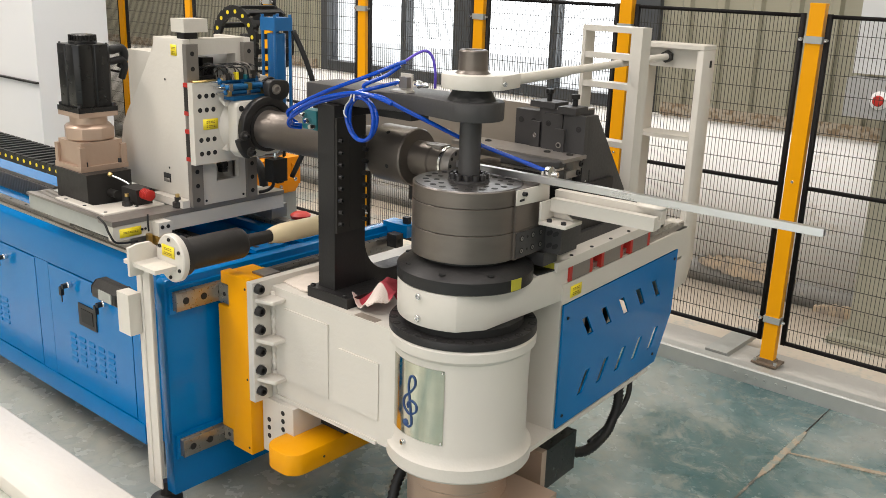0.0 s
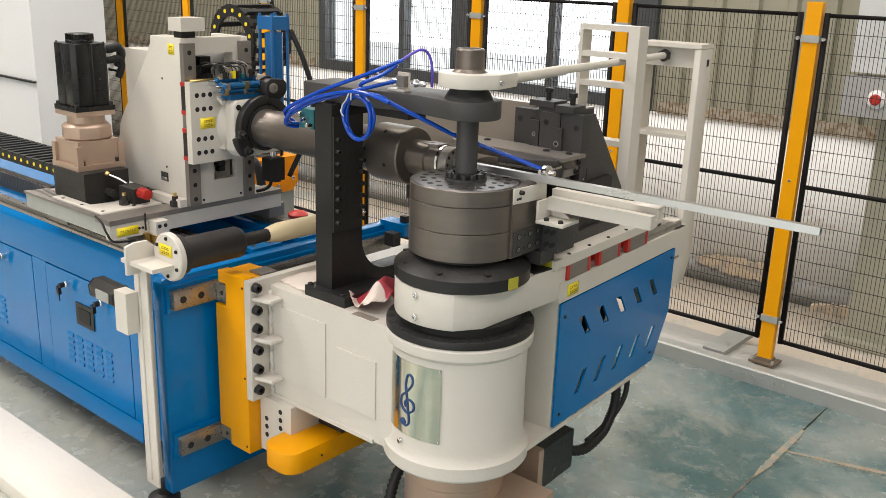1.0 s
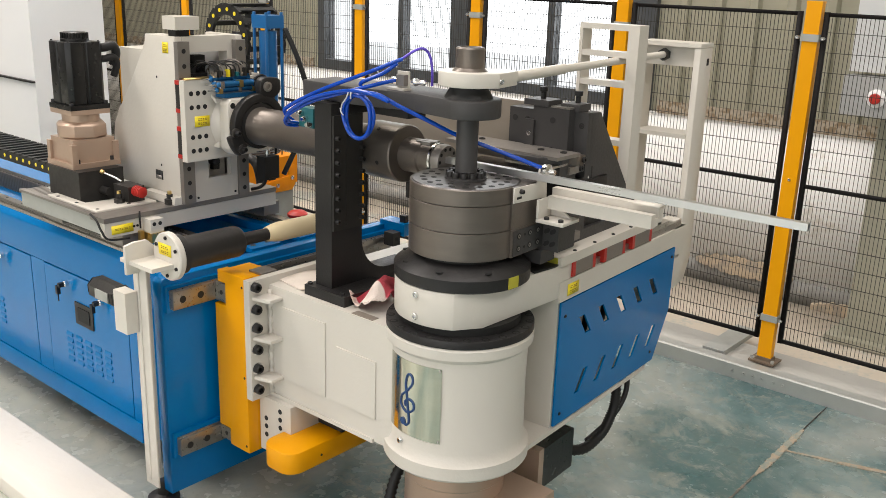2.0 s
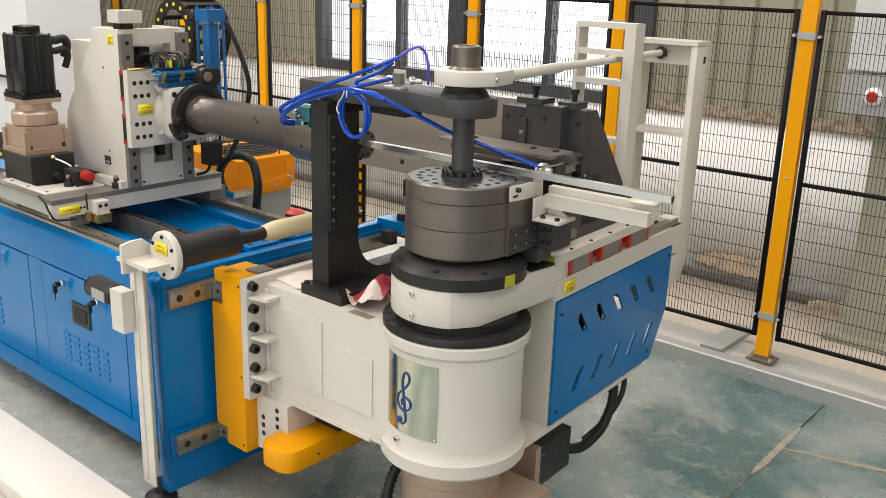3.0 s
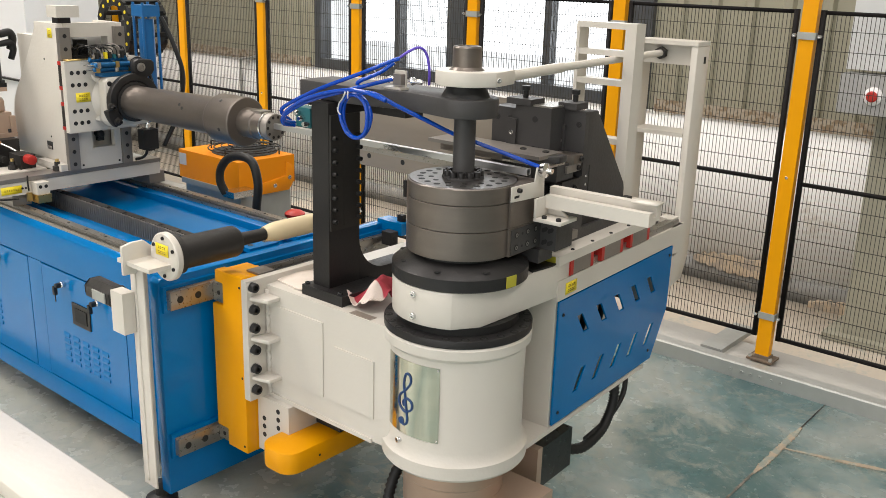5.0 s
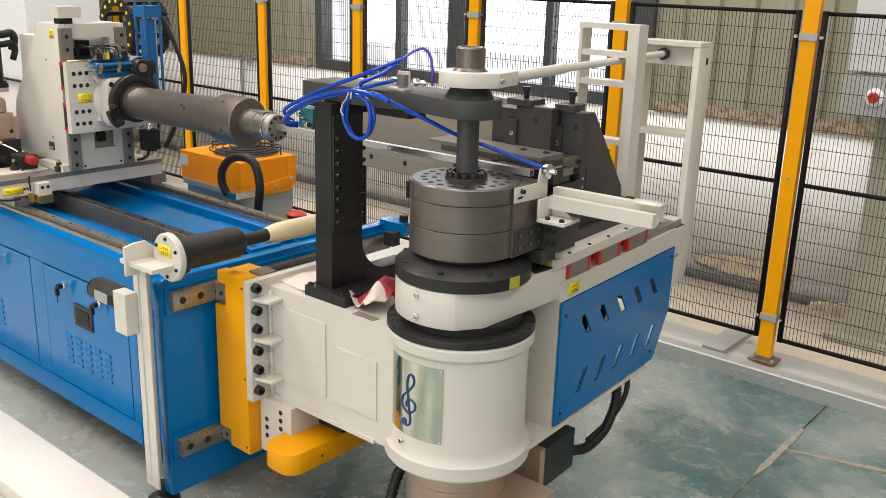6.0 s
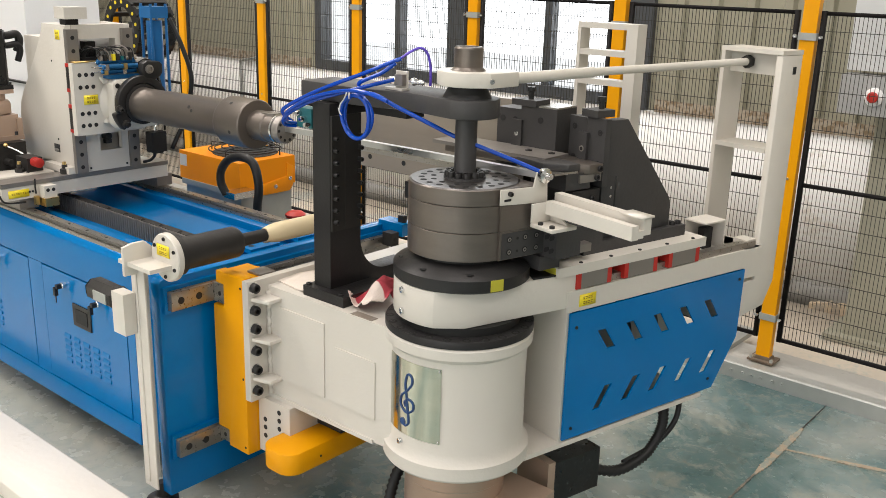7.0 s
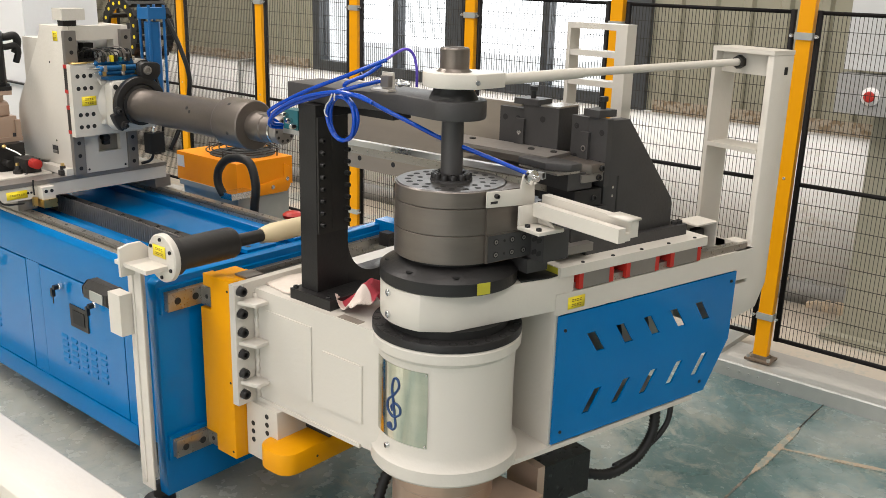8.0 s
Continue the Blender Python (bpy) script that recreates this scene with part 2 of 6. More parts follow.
def floor_wear():
    """Teal coating with darker worn pools, chalky scuffs and fine dirt."""
    n, l = FLOOR.node_tree.nodes, FLOOR.node_tree.links
    bsdf = n["Principled BSDF"]
    co = n.new("ShaderNodeTexCoord")

    def cloud(scale, detail, rough, warp):
        t = n.new("ShaderNodeTexNoise")
        t.inputs["Scale"].default_value, t.inputs["Detail"].default_value = scale, detail
        t.inputs["Roughness"].default_value, t.inputs["Distortion"].default_value = rough, warp
        l.new(co.outputs["Object"], t.inputs[0])
        return t.outputs[0]

    def ramp(src, stops):
        r = n.new("ShaderNodeValToRGB")
        while len(r.color_ramp.elements) < len(stops):
            r.color_ramp.elements.new(0.5)
        for el, (p, col) in zip(r.color_ramp.elements, stops):
            el.position, el.color = p, (*col, 1)
        l.new(src, r.inputs[0])
        return r.outputs[0]
    tone = ramp(cloud(1.1, 9, 0.66, 0.7), [(0.34, (0.095, 0.205, 0.22)), (0.44, (0.19, 0.315, 0.325)), (0.52, (0.35, 0.455, 0.455)), (0.62, (0.54, 0.59, 0.56))])
    scuff = ramp(cloud(5.5, 12, 0.78, 1.2), [(0.50, (0, 0, 0)), (0.62, (0.85, 0.85, 0.85))])
    flecks = ramp(cloud(16.0, 14, 0.85, 2.2), [(0.55, (0, 0, 0)), (0.63, (0.55, 0.55, 0.55))])
    grime = ramp(cloud(9.0, 12, 0.8, 1.6), [(0.34, (0.32, 0.32, 0.32)), (0.44, (0, 0, 0))])
    # the floor turns paler towards the bed, over x from -1.95 to -2.55
    axes = n.new("ShaderNodeSeparateXYZ")
    l.new(co.outputs["Object"], axes.inputs[0])
    worn = n.new("ShaderNodeMapRange")
    worn.inputs[1].default_value, worn.inputs[2].default_value = -1.95, -2.55
    ragged = n.new("ShaderNodeMath")
    ragged.operation = "MULTIPLY_ADD"
    ragged.inputs[1].default_value = 0.9
    l.new(cloud(0.9, 6, 0.6, 0.8), ragged.inputs[0])
    shifted = n.new("ShaderNodeMath")
    shifted.operation = "SUBTRACT"
    shifted.inputs[1].default_value = 0.45
    l.new(axes.outputs[0], ragged.inputs[2])
    l.new(ragged.outputs[0], shifted.inputs[0])
    l.new(shifted.outputs[0], worn.inputs[0])
    patchy = n.new("ShaderNodeMath")
    patchy.operation = "MULTIPLY"
    l.new(worn.outputs[0], patchy.inputs[0])
    l.new(ramp(cloud(2.3, 8, 0.6, 0.4), [(0.25, (0.65, 0.65, 0.65)), (0.6, (1, 1, 1))]), patchy.inputs[1])
    pale = n.new("ShaderNodeMix")
    pale.data_type = "RGBA"
    l.new(patchy.outputs[0], pale.inputs[0])
    l.new(tone, pale.inputs[6])
    pale.inputs[7].default_value = (0.64, 0.645, 0.56, 1)
    # a dark, still glossy pool of coating beside the broken joint
    far, spread, pool, dark = n.new("ShaderNodeVectorMath"), n.new("ShaderNodeMath"), n.new("ShaderNodeMapRange"), n.new("ShaderNodeMix")
    far.operation = "DISTANCE"
    far.inputs[1].default_value = (-1.20, 2.95, 0)
    l.new(co.outputs["Object"], far.inputs[0])
    spread.operation = "MULTIPLY_ADD"
    spread.inputs[1].default_value = 0.9
    l.new(cloud(3.2, 9, 0.7, 0.9), spread.inputs[0])
    l.new(far.outputs[1], spread.inputs[2])
    pool.inputs[1].default_value, pool.inputs[2].default_value = 0.86, 0.66
    pool.inputs[4].default_value = 0.85
    l.new(spread.outputs[0], pool.inputs[0])
    dark.data_type = "RGBA"
    l.new(pool.outputs[0], dark.inputs[0])
    l.new(pale.outputs[2], dark.inputs[6])
    dark.inputs[7].default_value = (0.085, 0.185, 0.19, 1)
    mix = n.new("ShaderNodeMix")
    mix.data_type = "RGBA"
    l.new(scuff, mix.inputs[0])
    l.new(dark.outputs[2], mix.inputs[6])
    mix.inputs[7].default_value = (0.46, 0.50, 0.45, 1)
    dust, dirt = n.new("ShaderNodeMix"), n.new("ShaderNodeMix")
    dust.data_type = dirt.data_type = "RGBA"
    l.new(flecks, dust.inputs[0])
    l.new(mix.outputs[2], dust.inputs[6])
    dust.inputs[7].default_value = (0.50, 0.53, 0.47, 1)
    l.new(grime, dirt.inputs[0])
    l.new(dust.outputs[2], dirt.inputs[6])
    dirt.inputs[7].default_value = (0.05, 0.085, 0.075, 1)
    l.new(dirt.outputs[2], bsdf.inputs["Base Color"])


floor_wear()
CONC = material("grey_concrete", (0.44, 0.43, 0.40), 0.8, vary=0.2, scale=2.5, fine=40, bump=0.08, second=(0.22, 0.21, 0.19), amount=0.3)
PLASTER = material("white_plaster", (0.87, 0.86, 0.845), 0.85, vary=0.06, scale=2, fine=50, bump=0.05, second=(0.70, 0.66, 0.60), amount=0.1)
CLAD = material("sage_cladding", (0.30, 0.287, 0.215), 0.5, vary=0.06, scale=2, fine=40, bump=0.02)
CLADW = material("white_cladding", (0.74, 0.74, 0.74), 0.5, vary=0.04, scale=2, fine=40, bump=0.02)
FRAME = material("dark_window_frame", (0.055, 0.06, 0.065), 0.4, vary=0.1, bump=0)
CRACK = material("bare_filler", (0.37, 0.30, 0.22), 0.9, vary=0.3, scale=22, fine=120, bump=0.2, second=(0.24, 0.26, 0.22), amount=0.75)
JOINT = material("dusty_joint", (0.26, 0.22, 0.17), 0.9, vary=0.4, scale=30, fine=120, bump=0.2, second=(0.10, 0.10, 0.085), amount=0.8)
SOIL = material("broken_render", (0.52, 0.42, 0.30), 0.95, vary=0.3, scale=14, fine=70, bump=0.1, second=(0.36, 0.31, 0.25), amount=0.7)
DUSTY = material("dusty_concrete", (0.56, 0.495, 0.41), 0.85, vary=0.2, scale=2.2, fine=35, bump=0.06, second=(0.42, 0.43, 0.39), amount=0.55)

PLINTH = material("grey_cement", (0.25, 0.245, 0.23), 0.85, vary=0.25, scale=5, fine=40, bump=0.08, second=(0.36, 0.33, 0.28), amount=0.4)

BACK = 4.85          # the window wall's inner face
floor = blk("floor", (-14, 8, -6, 3.70, -0.3, 0), FLOOR, bevel=0)
tagged(floor, "worn green epoxy factory floor with pale patches", "floor", kind="structure")
apron = blk("floor_apron", (-14, 8, 3.70, BACK, -0.3, -0.004), DUSTY, bevel=0)
tagged(apron, "bare grey concrete strip behind the fence", "floor", kind="structure")

# saw-cut joints, filled and broken out
rnd = random.Random(4)


def ragged_band(bm, p, q, half, jitter, top, n):
    """A flat band along a line, its two edges broken at random."""
    p, q = Vector(p), Vector(q)
    way = (q - p).normalized()
    across = Vector((-way.y, way.x))
    one, two = [], []
    for i in range(n + 1):
        c = p + (q - p) * i / n
        fade = min(1.0, 4 * i / n + 0.3, 4 * (n - i) / n + 0.3)
        one.append(tuple(c + across * fade * (half + jitter * (rnd.random() - 0.4))))
        two.append(tuple(c - across * fade * (half + jitter * (rnd.random() - 0.4))))
    prism(bm, one + two[::-1], "z", 0.0, top)


bm = B()
ragged_band(bm, (-1.030, 3.65), (-1.008, 0.4), 0.0035, 0.003, 0.0025, 160)
tagged(part("floor_joint", bm, JOINT, smooth=False), "sandy saw-cut joint in the floor", "joint", kind="structure")
bm = B()
ragged_band(bm, (-1.030, 3.66), (-1.025, 3.05), 0.0015, 0.001, 0.0034, 60)
tagged(part("joint_gap", bm, HOLE, smooth=False), "dark open gap in the floor joint", "joint", kind="structure")
bm = B()
ragged_band(bm, (-1.023, 2.92), (-1.026, 3.38), 0.012, 0.007, 0.004, 110)
tagged(part("floor_patch", bm, CRACK, smooth=False), "sandy filler along the broken floor joint", "joint", kind="structure")
bm = B()
ragged_band(bm, (-1.02, 3.17), (0.3, 3.535), 0.011, 0.005, 0.0036, 70)
tagged(part("floor_patch", bm, CRACK, smooth=False), "narrow sandy filler strip across the floor", "joint", kind="structure")

DUCT = material("white_duct_paint", (0.70, 0.655, 0.59), 0.5, vary=0.07, scale=3, fine=45, bump=0.03, second=(0.58, 0.53, 0.45), amount=0.25)
# white boxed cable duct on the floor before the machine
duct = thing("cable_duct", pose(0, 0, 0), "long white painted floor duct in butted lengths", "duct")
for i in range(5):
    x1 = -0.9 - 1.17 * i
    bm = prism(B(), [(1.10, 0), (1.10, 0.055), (1.13, 0.085), (1.30, 0.085), (1.315, 0.07), (1.315, 0)], "x", x1 - 1.162, x1)
    part("duct_length", bm, DUCT, duct, bevel=0.003)

# galvanised channel under the fence
chan = thing("fence_channel", pose(0, 0, 0), "galvanised steel channel laid along the floor at the fence", "channel")
bm = prism(B(), [(3.655, 0), (3.655, 0.062), (3.661, 0.068), (3.72, 0.068), (3.72, 0.06), (3.664, 0.06), (3.664, 0)], "x", -9, 3)
part("channel_web", bm, GALV, chan)
blk("channel_plate", (-9, 3, 3.721, 3.95, 0.0, 0.052), CONC, chan, "grey levelled plinth behind the channel", 0.003)
blk("channel_cross", (-1.62, -1.52, 3.73, 4.1, 0.052, 0.075), GALV, chan)
for k, s in enumerate((-1.44, -1.39, -1.35, -1.31, -1.26, -1.22)):
    bolts(chan, [(s, 3.655, 0.034)], (90, 0, 0), 0.007, 0.004, GALV)

# back wall: plaster dado below, ribbed cladding above, a wide window opening between
WX0, WX1, WZ0, WZ1 = -5.42, -2.60, 0.96, 2.9
wall = thing("wall_back", pose(0, 0, 0), "factory wall with white plaster dado and sage ribbed cladding", "wall", kind="structure")
bm = box(B(), -14, 8, BACK, BACK + 0.24, 0.118, 0.90)
part("dado", bm, PLASTER, wall, "white plastered dado, stained near the floor")
blk("dado_cap", (-14, 8, BACK - 0.003, BACK + 0.24, 0.9002, 0.915), PLASTER, wall)
bm = box(B(), -14, 8, BACK - 0.01, BACK + 0.24, -0.01, 0.118)
part("plinth_band", bm, PLINTH, wall, "grey cement skirting")
bm = B()
rnd = random.Random(9)
top = [(-2.20 + 0.56 * i / 28, 0.118 + 0.052 * math.sin(math.pi * i / 28) ** 0.5 + 0.020 * rnd.random()) for i in range(29)]
low = [(-2.20 + 0.56 * i / 28, 0.108 - 0.040 * math.sin(math.pi * i / 28) ** 0.7 + 0.015 * rnd.random()) for i in range(29)]
prism(bm, low[::-1] + top, "y", BACK - 0.024, BACK - 0.008)
part("broken_patch", bm, SOIL, wall, "broken-out render showing brown rubble", smooth=False)
bm = B()
top = [(-1.52 + 0.5 * i / 24, 0.015 + 0.035 * math.sin(math.pi * i / 24) ** 0.6 + 0.015 * rnd.random()) for i in range(25)]
prism(bm, [(-1.02, -0.003), (-1.52, -0.003)] + top, "y", BACK - 0.05, BACK - 0.011)
part("broken_patch", bm, SOIL, wall, "crumbled mortar along the skirting", smooth=False)


part("wall_conduit", sweep(B(), [(-6.32, BACK - 0.02, 0.15), (-6.32, BACK - 0.02, 0.6), (-6.318, BACK - 0.02, 0.86), (-6.29, BACK - 0.03, 0.91), (-6.15, BACK - 0.02, 0.935), (-6.08, BACK - 0.02, 0.99), (-6.06, BACK - 0.02, 1.2)], 0.011, 8), GALV, wall, "thin grey wall conduit")


def cladding(x0, x1, z0, z1, mat, name):
    """Ribbed sheet: flat pans with raised trapezoid ribs."""
    pts, x = [], x0
    while x < x1 - 0.001:
        w = min(0.20, x1 - x)
        for dx, d in ((0, 0), (0.58, 0), (0.66, 0.022), (0.86, 0.022), (0.94, 0)):
            pts.append((x + dx * w, BACK + 0.03 - d))
        x += w
    pts.append((x1, BACK + 0.03))
    pts += [(x1, BACK + 0.12), (x0, BACK + 0.12)]
    return part(name, prism(B(), pts, "z", z0, z1), mat, wall, smooth=False)


# thin strips added to carry the brown dirt band at the cladding's foot
DIRT = material("cladding_dirt", (0.37, 0.32, 0.25), 0.8, vary=0.3, scale=25, fine=60, bump=0.1, second=(0.22, 0.16, 0.10), amount=0.7)
for x0, x1 in ((-14, WX0 - 0.06), (WX1 + 0.06, 8)):
    blk("dirt_band", (x0, x1, BACK - 0.012, BACK + 0.005, 0.915, 0.985), DIRT, wall, "brown dirt band along the foot of the cladding", 0.003)
cladding(-14, WX0, 0.915, 7.0, CLAD, "cladding_sheet")
cladding(WX1, -1.42, 0.915, 7.0, CLAD, "cladding_sheet")
cladding(-1.42, 8, 0.915, 7.0, CLAD, "cladding_sheet")
cladding(WX0, WX1, WZ1, 7.0, CLAD, "cladding_sheet")

win = thing("window_1", pose(0, 0, 0), "wide factory window in dark metal frames, bright daylight outside", "window", kind="structure")
for name, d in (("window_frame", (WX0, WX1, BACK - 0.01, BACK + 0.1, WZ0 - 0.045, WZ0 + 0.03)), ("window_frame", (WX0, WX1, BACK - 0.01, BACK + 0.1, WZ1 - 0.06, WZ1)),
                ("window_frame", (WX0, WX0 + 0.07, BACK - 0.01, BACK + 0.1, WZ0 + 0.03, WZ1 - 0.06)), ("window_frame", (WX1 - 0.16, WX1, BACK - 0.01, BACK + 0.1, WZ0 + 0.03, WZ1 - 0.06)),
                ("mullion", (-4.60, -4.55, BACK + 0.0, BACK + 0.08, WZ0 + 0.03, WZ1 - 0.06)), ("mullion", (-4.12, -3.98, BACK + 0.0, BACK + 0.08, WZ0 + 0.03, WZ1 - 0.06)),
                ("mullion", (-3.34, -3.29, BACK + 0.0, BACK + 0.08, WZ0 + 0.03, WZ1 - 0.06))):
    blk(name, d, FRAME, win, bevel=0.004)
blk("window_sill", (WX0 - 0.05, WX1 + 0.05, BACK - 0.012, BACK + 0.1, 0.9155, WZ0 - 0.045), PLASTER, win, "white plastered sill", 0)
GLASS = bpy.data.materials.new("window_glass")
GLASS.use_nodes = True
gb = GLASS.node_tree.nodes["Principled BSDF"]
gb.inputs["Transmission Weight"].default_value, gb.inputs["Roughness"].default_value, gb.inputs["IOR"].default_value = 1.0, 0.0, 1.02
for x0, x1 in ((WX0 + 0.07, -4.60), (-4.55, -4.12), (-3.98, -3.34), (-3.29, WX1 - 0.16)):
    pane = blk("pane", (x0, x1, BACK + 0.04, BACK + 0.046, WZ0 + 0.03, WZ1 - 0.06), GLASS, win, bevel=0)
    pane.visible_shadow = False

# outside: pale yard and shrubs before a glowing white sheet, put in for daylight
YARD = material("pale_yard_concrete", (0.75, 0.75, 0.72), 0.9, vary=0.08, scale=0.7, bump=0.02)
LEAF = material("shrub_leaf", (0.10, 0.15, 0.07), 0.6, vary=0.3, scale=4, bump=0)
BARK = material("bark", (0.16, 0.12, 0.09), 0.9, vary=0.2, bump=0.1)
yard = tagged(blk("ground", (-300, 300, BACK + 0.24, 500, -0.2, -0.05), YARD, bevel=0), "pale concrete yard outside the window", "ground", kind="structure")
DAYGLOW = bpy.data.materials.new("daylight_glow")
DAYGLOW.use_nodes = True
hb = DAYGLOW.node_tree.nodes["Principled BSDF"]
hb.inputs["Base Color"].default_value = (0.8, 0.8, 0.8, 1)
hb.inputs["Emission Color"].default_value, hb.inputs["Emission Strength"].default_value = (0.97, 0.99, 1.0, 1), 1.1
tagged(blk("backdrop", (-60, 30, 14.0, 14.2, -1, 20), DAYGLOW, bevel=0), "glowing white sheet standing in for daylight beyond the yard", "backdrop", kind="structure")


def shrub(x, y, h, seed):
    rr = random.Random(seed)
    t = thing("shrub", pose(x, y, -0.06), "thin young street tree in bright daylight outside", "tree")
    bm = B()
    rod(bm, (0, 0, 0), (0.03, 0, h * 0.6), 0.03, 8)
    for k in range(6):
        a = rr.random() * 6.28
        rod(bm, (0.02, 0, h * (0.3 + 0.05 * k)), (0.5 * math.cos(a), 0.5 * math.sin(a), h * (0.5 + 0.07 * k)), 0.01, 6)
    part("trunk", bm, BARK, t)
    bm = B()
    for k in range(1500):
        a, u, q = rr.random() * 6.28, rr.random(), rr.random()
        rad = 0.75 * q ** 0.6 * (1 - 0.5 * u)
        p = Vector((rad * math.cos(a), rad * math.sin(a), h * (0.36 + 0.64 * u)))
        e = Euler((rr.random() * 3, rr.random() * 3, rr.random() * 3)).to_matrix()
        s = 0.035 + 0.035 * rr.random()
        bm.faces.new([bm.verts.new(p + e @ Vector(c) * s) for c in ((-1, 0, 0), (0, -0.5, 0), (1, 0, 0.2), (0, 0.5, 0))])
    part("crown", bm, LEAF, t, smooth=False)


shrub(-9.2, 10.6, 3.0, 1)
shrub(-10.6, 12.6, 3.4, 2)

# unseen shell of the hall, with gaps assumed for the added lamps
for name, d in (("wall_front", (-14, -4.2, -6.2, -6, 0, 7)), ("wall_front", (5.2, 8, -6.2, -6, 0, 7)), ("wall_front", (-4.2, 5.2, -6.2, -6, 4.5, 7)), ("wall_side", (8, 8.2, -6.2, BACK, 0, 7)), ("wall_end", (-14.2, -14, -6.2, BACK, 0, 7))):
    tagged(blk(name, d, CLADW, bevel=0), "pale factory wall panels", "wall", kind="structure")
bm = B()
for a, b in ((-14, -7.9), (-6.1, -2.4), (-0.6, 3.1), (4.9, 8)):
    box(bm, a, b, -6.2, BACK + 0.2, 7.0, 7.1)
for a, b in ((-7.9, -6.1), (-2.4, -0.6), (3.1, 4.9)):
    box(bm, a, b, -6.2, -4.5, 7.0, 7.1)
    box(bm, a, b, 4.5, BACK + 0.2, 7.0, 7.1)
tagged(part("ceiling", bm, CLADW, smooth=False), "unseen pale metal roof with long gaps for the added lamps", "ceiling", kind="structure")

# white cabin partition at the far end of the machine
cabin = thing("partition_panel", pose(0, 0, 0), "tall white sandwich-panel partition beside the machine", "partition")
blk("panel", (-9.4, -6.28, 3.0, 3.1, 0, 3.2), CLADW, cabin)
blk("panel", (-6.28, -6.2, 3.0, 3.53, 0, 3.2), CLADW, cabin)
blk("cable_conduit", (-9.39, -6.2, 2.975, 3.0, 0.845, 0.857), BLACK, cabin)

# steel column and control station by the right-hand part of the wall
STEELC = material("sage_steel_column", (0.33, 0.32, 0.25), 0.55, vary=0.08, bump=0.02)
colm = thing("steel_column", pose(0, 0, 0), "sage painted steel wall column", "column", kind="structure")
blk("flange", (-1.235, -0.885, 4.46, 4.48, 0, 7), STEELC, colm)
blk("web", (-1.07, -1.05, 4.48, BACK, 0, 7), STEELC, colm)
blk("base_plate", (-1.31, -0.81, 4.40, BACK - 0.03, 0, 0.03), STEELC, colm)
boxc = thing("control_station", pose(-1.066, 4.30, 0.068), "grey pushbutton box with red emergency button", "control box")
GREYP = material("light_grey_plastic", (0.56, 0.57, 0.57), 0.5, vary=0.05, bump=0.01)
blk("upper_panel", (-0.30, 0.5, 0.06, 0.15, 1.215, 1.56), GREYP, boxc)
blk("housing", (-0.30, 0.28, 0.0, 0.14, 1.03, 1.20), material("mid_grey_plastic", (0.36, 0.365, 0.36), 0.5, vary=0.06, bump=0.01), boxc, bevel=0.008)
part("bezel", lathe(B(), [(0.040, 0), (0.040, -0.008), (0.034, -0.012)], (-0.15, 0, 1.112), "y", 28), material("white_plastic", (0.8, 0.8, 0.8), 0.4), boxc)
part("red_button", lathe(B(), [(0.021, -0.012), (0.024, -0.026), (0.019, -0.031)], (-0.15, 0, 1.112), "y", 28), RED, boxc)
wp_ = bpy.data.materials["white_plastic"]
part("bezel", lathe(B(), [(0.034, 0), (0.034, -0.008), (0.028, -0.012)], (-0.035, 0, 1.110), "y", 28), wp_, boxc)
part("red_button", lathe(B(), [(0.018, -0.012), (0.021, -0.024), (0.016, -0.029)], (-0.035, 0, 1.110), "y", 28), RED, boxc)
bm = sweep(B(), [(-0.12, 0.05, 1.46), (-0.12, -0.02, 1.46), (-0.02, -0.02, 1.455), (0.3, -0.02, 1.45)], 0.012)
part("handle", bm, CHROME, boxc)


# ---------------- safety fence ----------------
RUSTY = material("dusty_foot_steel", (0.16, 0.12, 0.085), 0.75, vary=0.3, scale=18, fine=90, bump=0.06, second=(0.34, 0.29, 0.22), amount=0.6)
FY, PITCH, PX0 = 3.785, 0.843, -1.352
group = "safety fence posts"


def fence_post():
    t = thing("fence_post", pose(0, 0, 0), "yellow square steel fence post bolted to the floor", "fence post", group)
    bm = box(B(), -0.030, 0.030, -0.018, 0.018, 0.075, 1.575)
    part("post_tube", bm, POST, t, bevel=0.004)
    blk("cap", (-0.031, 0.031, -0.019, 0.019, 1.575, 1.585), POST, t, bevel=0.003)
    blk("foot_plate", (-0.056, 0.056, -0.045, 0.05, 0.064, 0.073), RUSTY, t, bevel=0.002)
    blk("foot_socket", (-0.036, 0.036, -0.024, 0.024, 0.073, 0.088), RUSTY, t, bevel=0.002)
    for z in (0.268, 1.445):
        bm = box(B(), -0.036, 0.036, -0.024, 0.024, z - 0.014, z + 0.014)
        c = part("clamp_band", bm, GALV, t, "bright steel clamp", bevel=0.003)
        bolts(c, [(-0.05, -0.012, z), (0.05, -0.012, z)], (90, 0, 0), 0.008, 0.012, CHROME)
    bolts(t, [(0.0, -0.018, 0.875)], (90, 0, 0), 0.006, 0.003, CHROME)
    bolts(t, [(-0.045, -0.03, 0.073), (0.045, -0.03, 0.073)], (0, 0, 0), 0.007, 0.012, GALV)
    return t


first_post = fence_post()
first_post.matrix_basis = pose(PX0 - 0.004, FY, 0, 0, 0.3, 0)
for i in range(1, 8):
    copy_thing(first_post, pose(PX0 - PITCH * i, FY, 0))
for i in (1, 2):
    copy_thing(first_post, pose(PX0 + 1.0 * i, FY, 0))


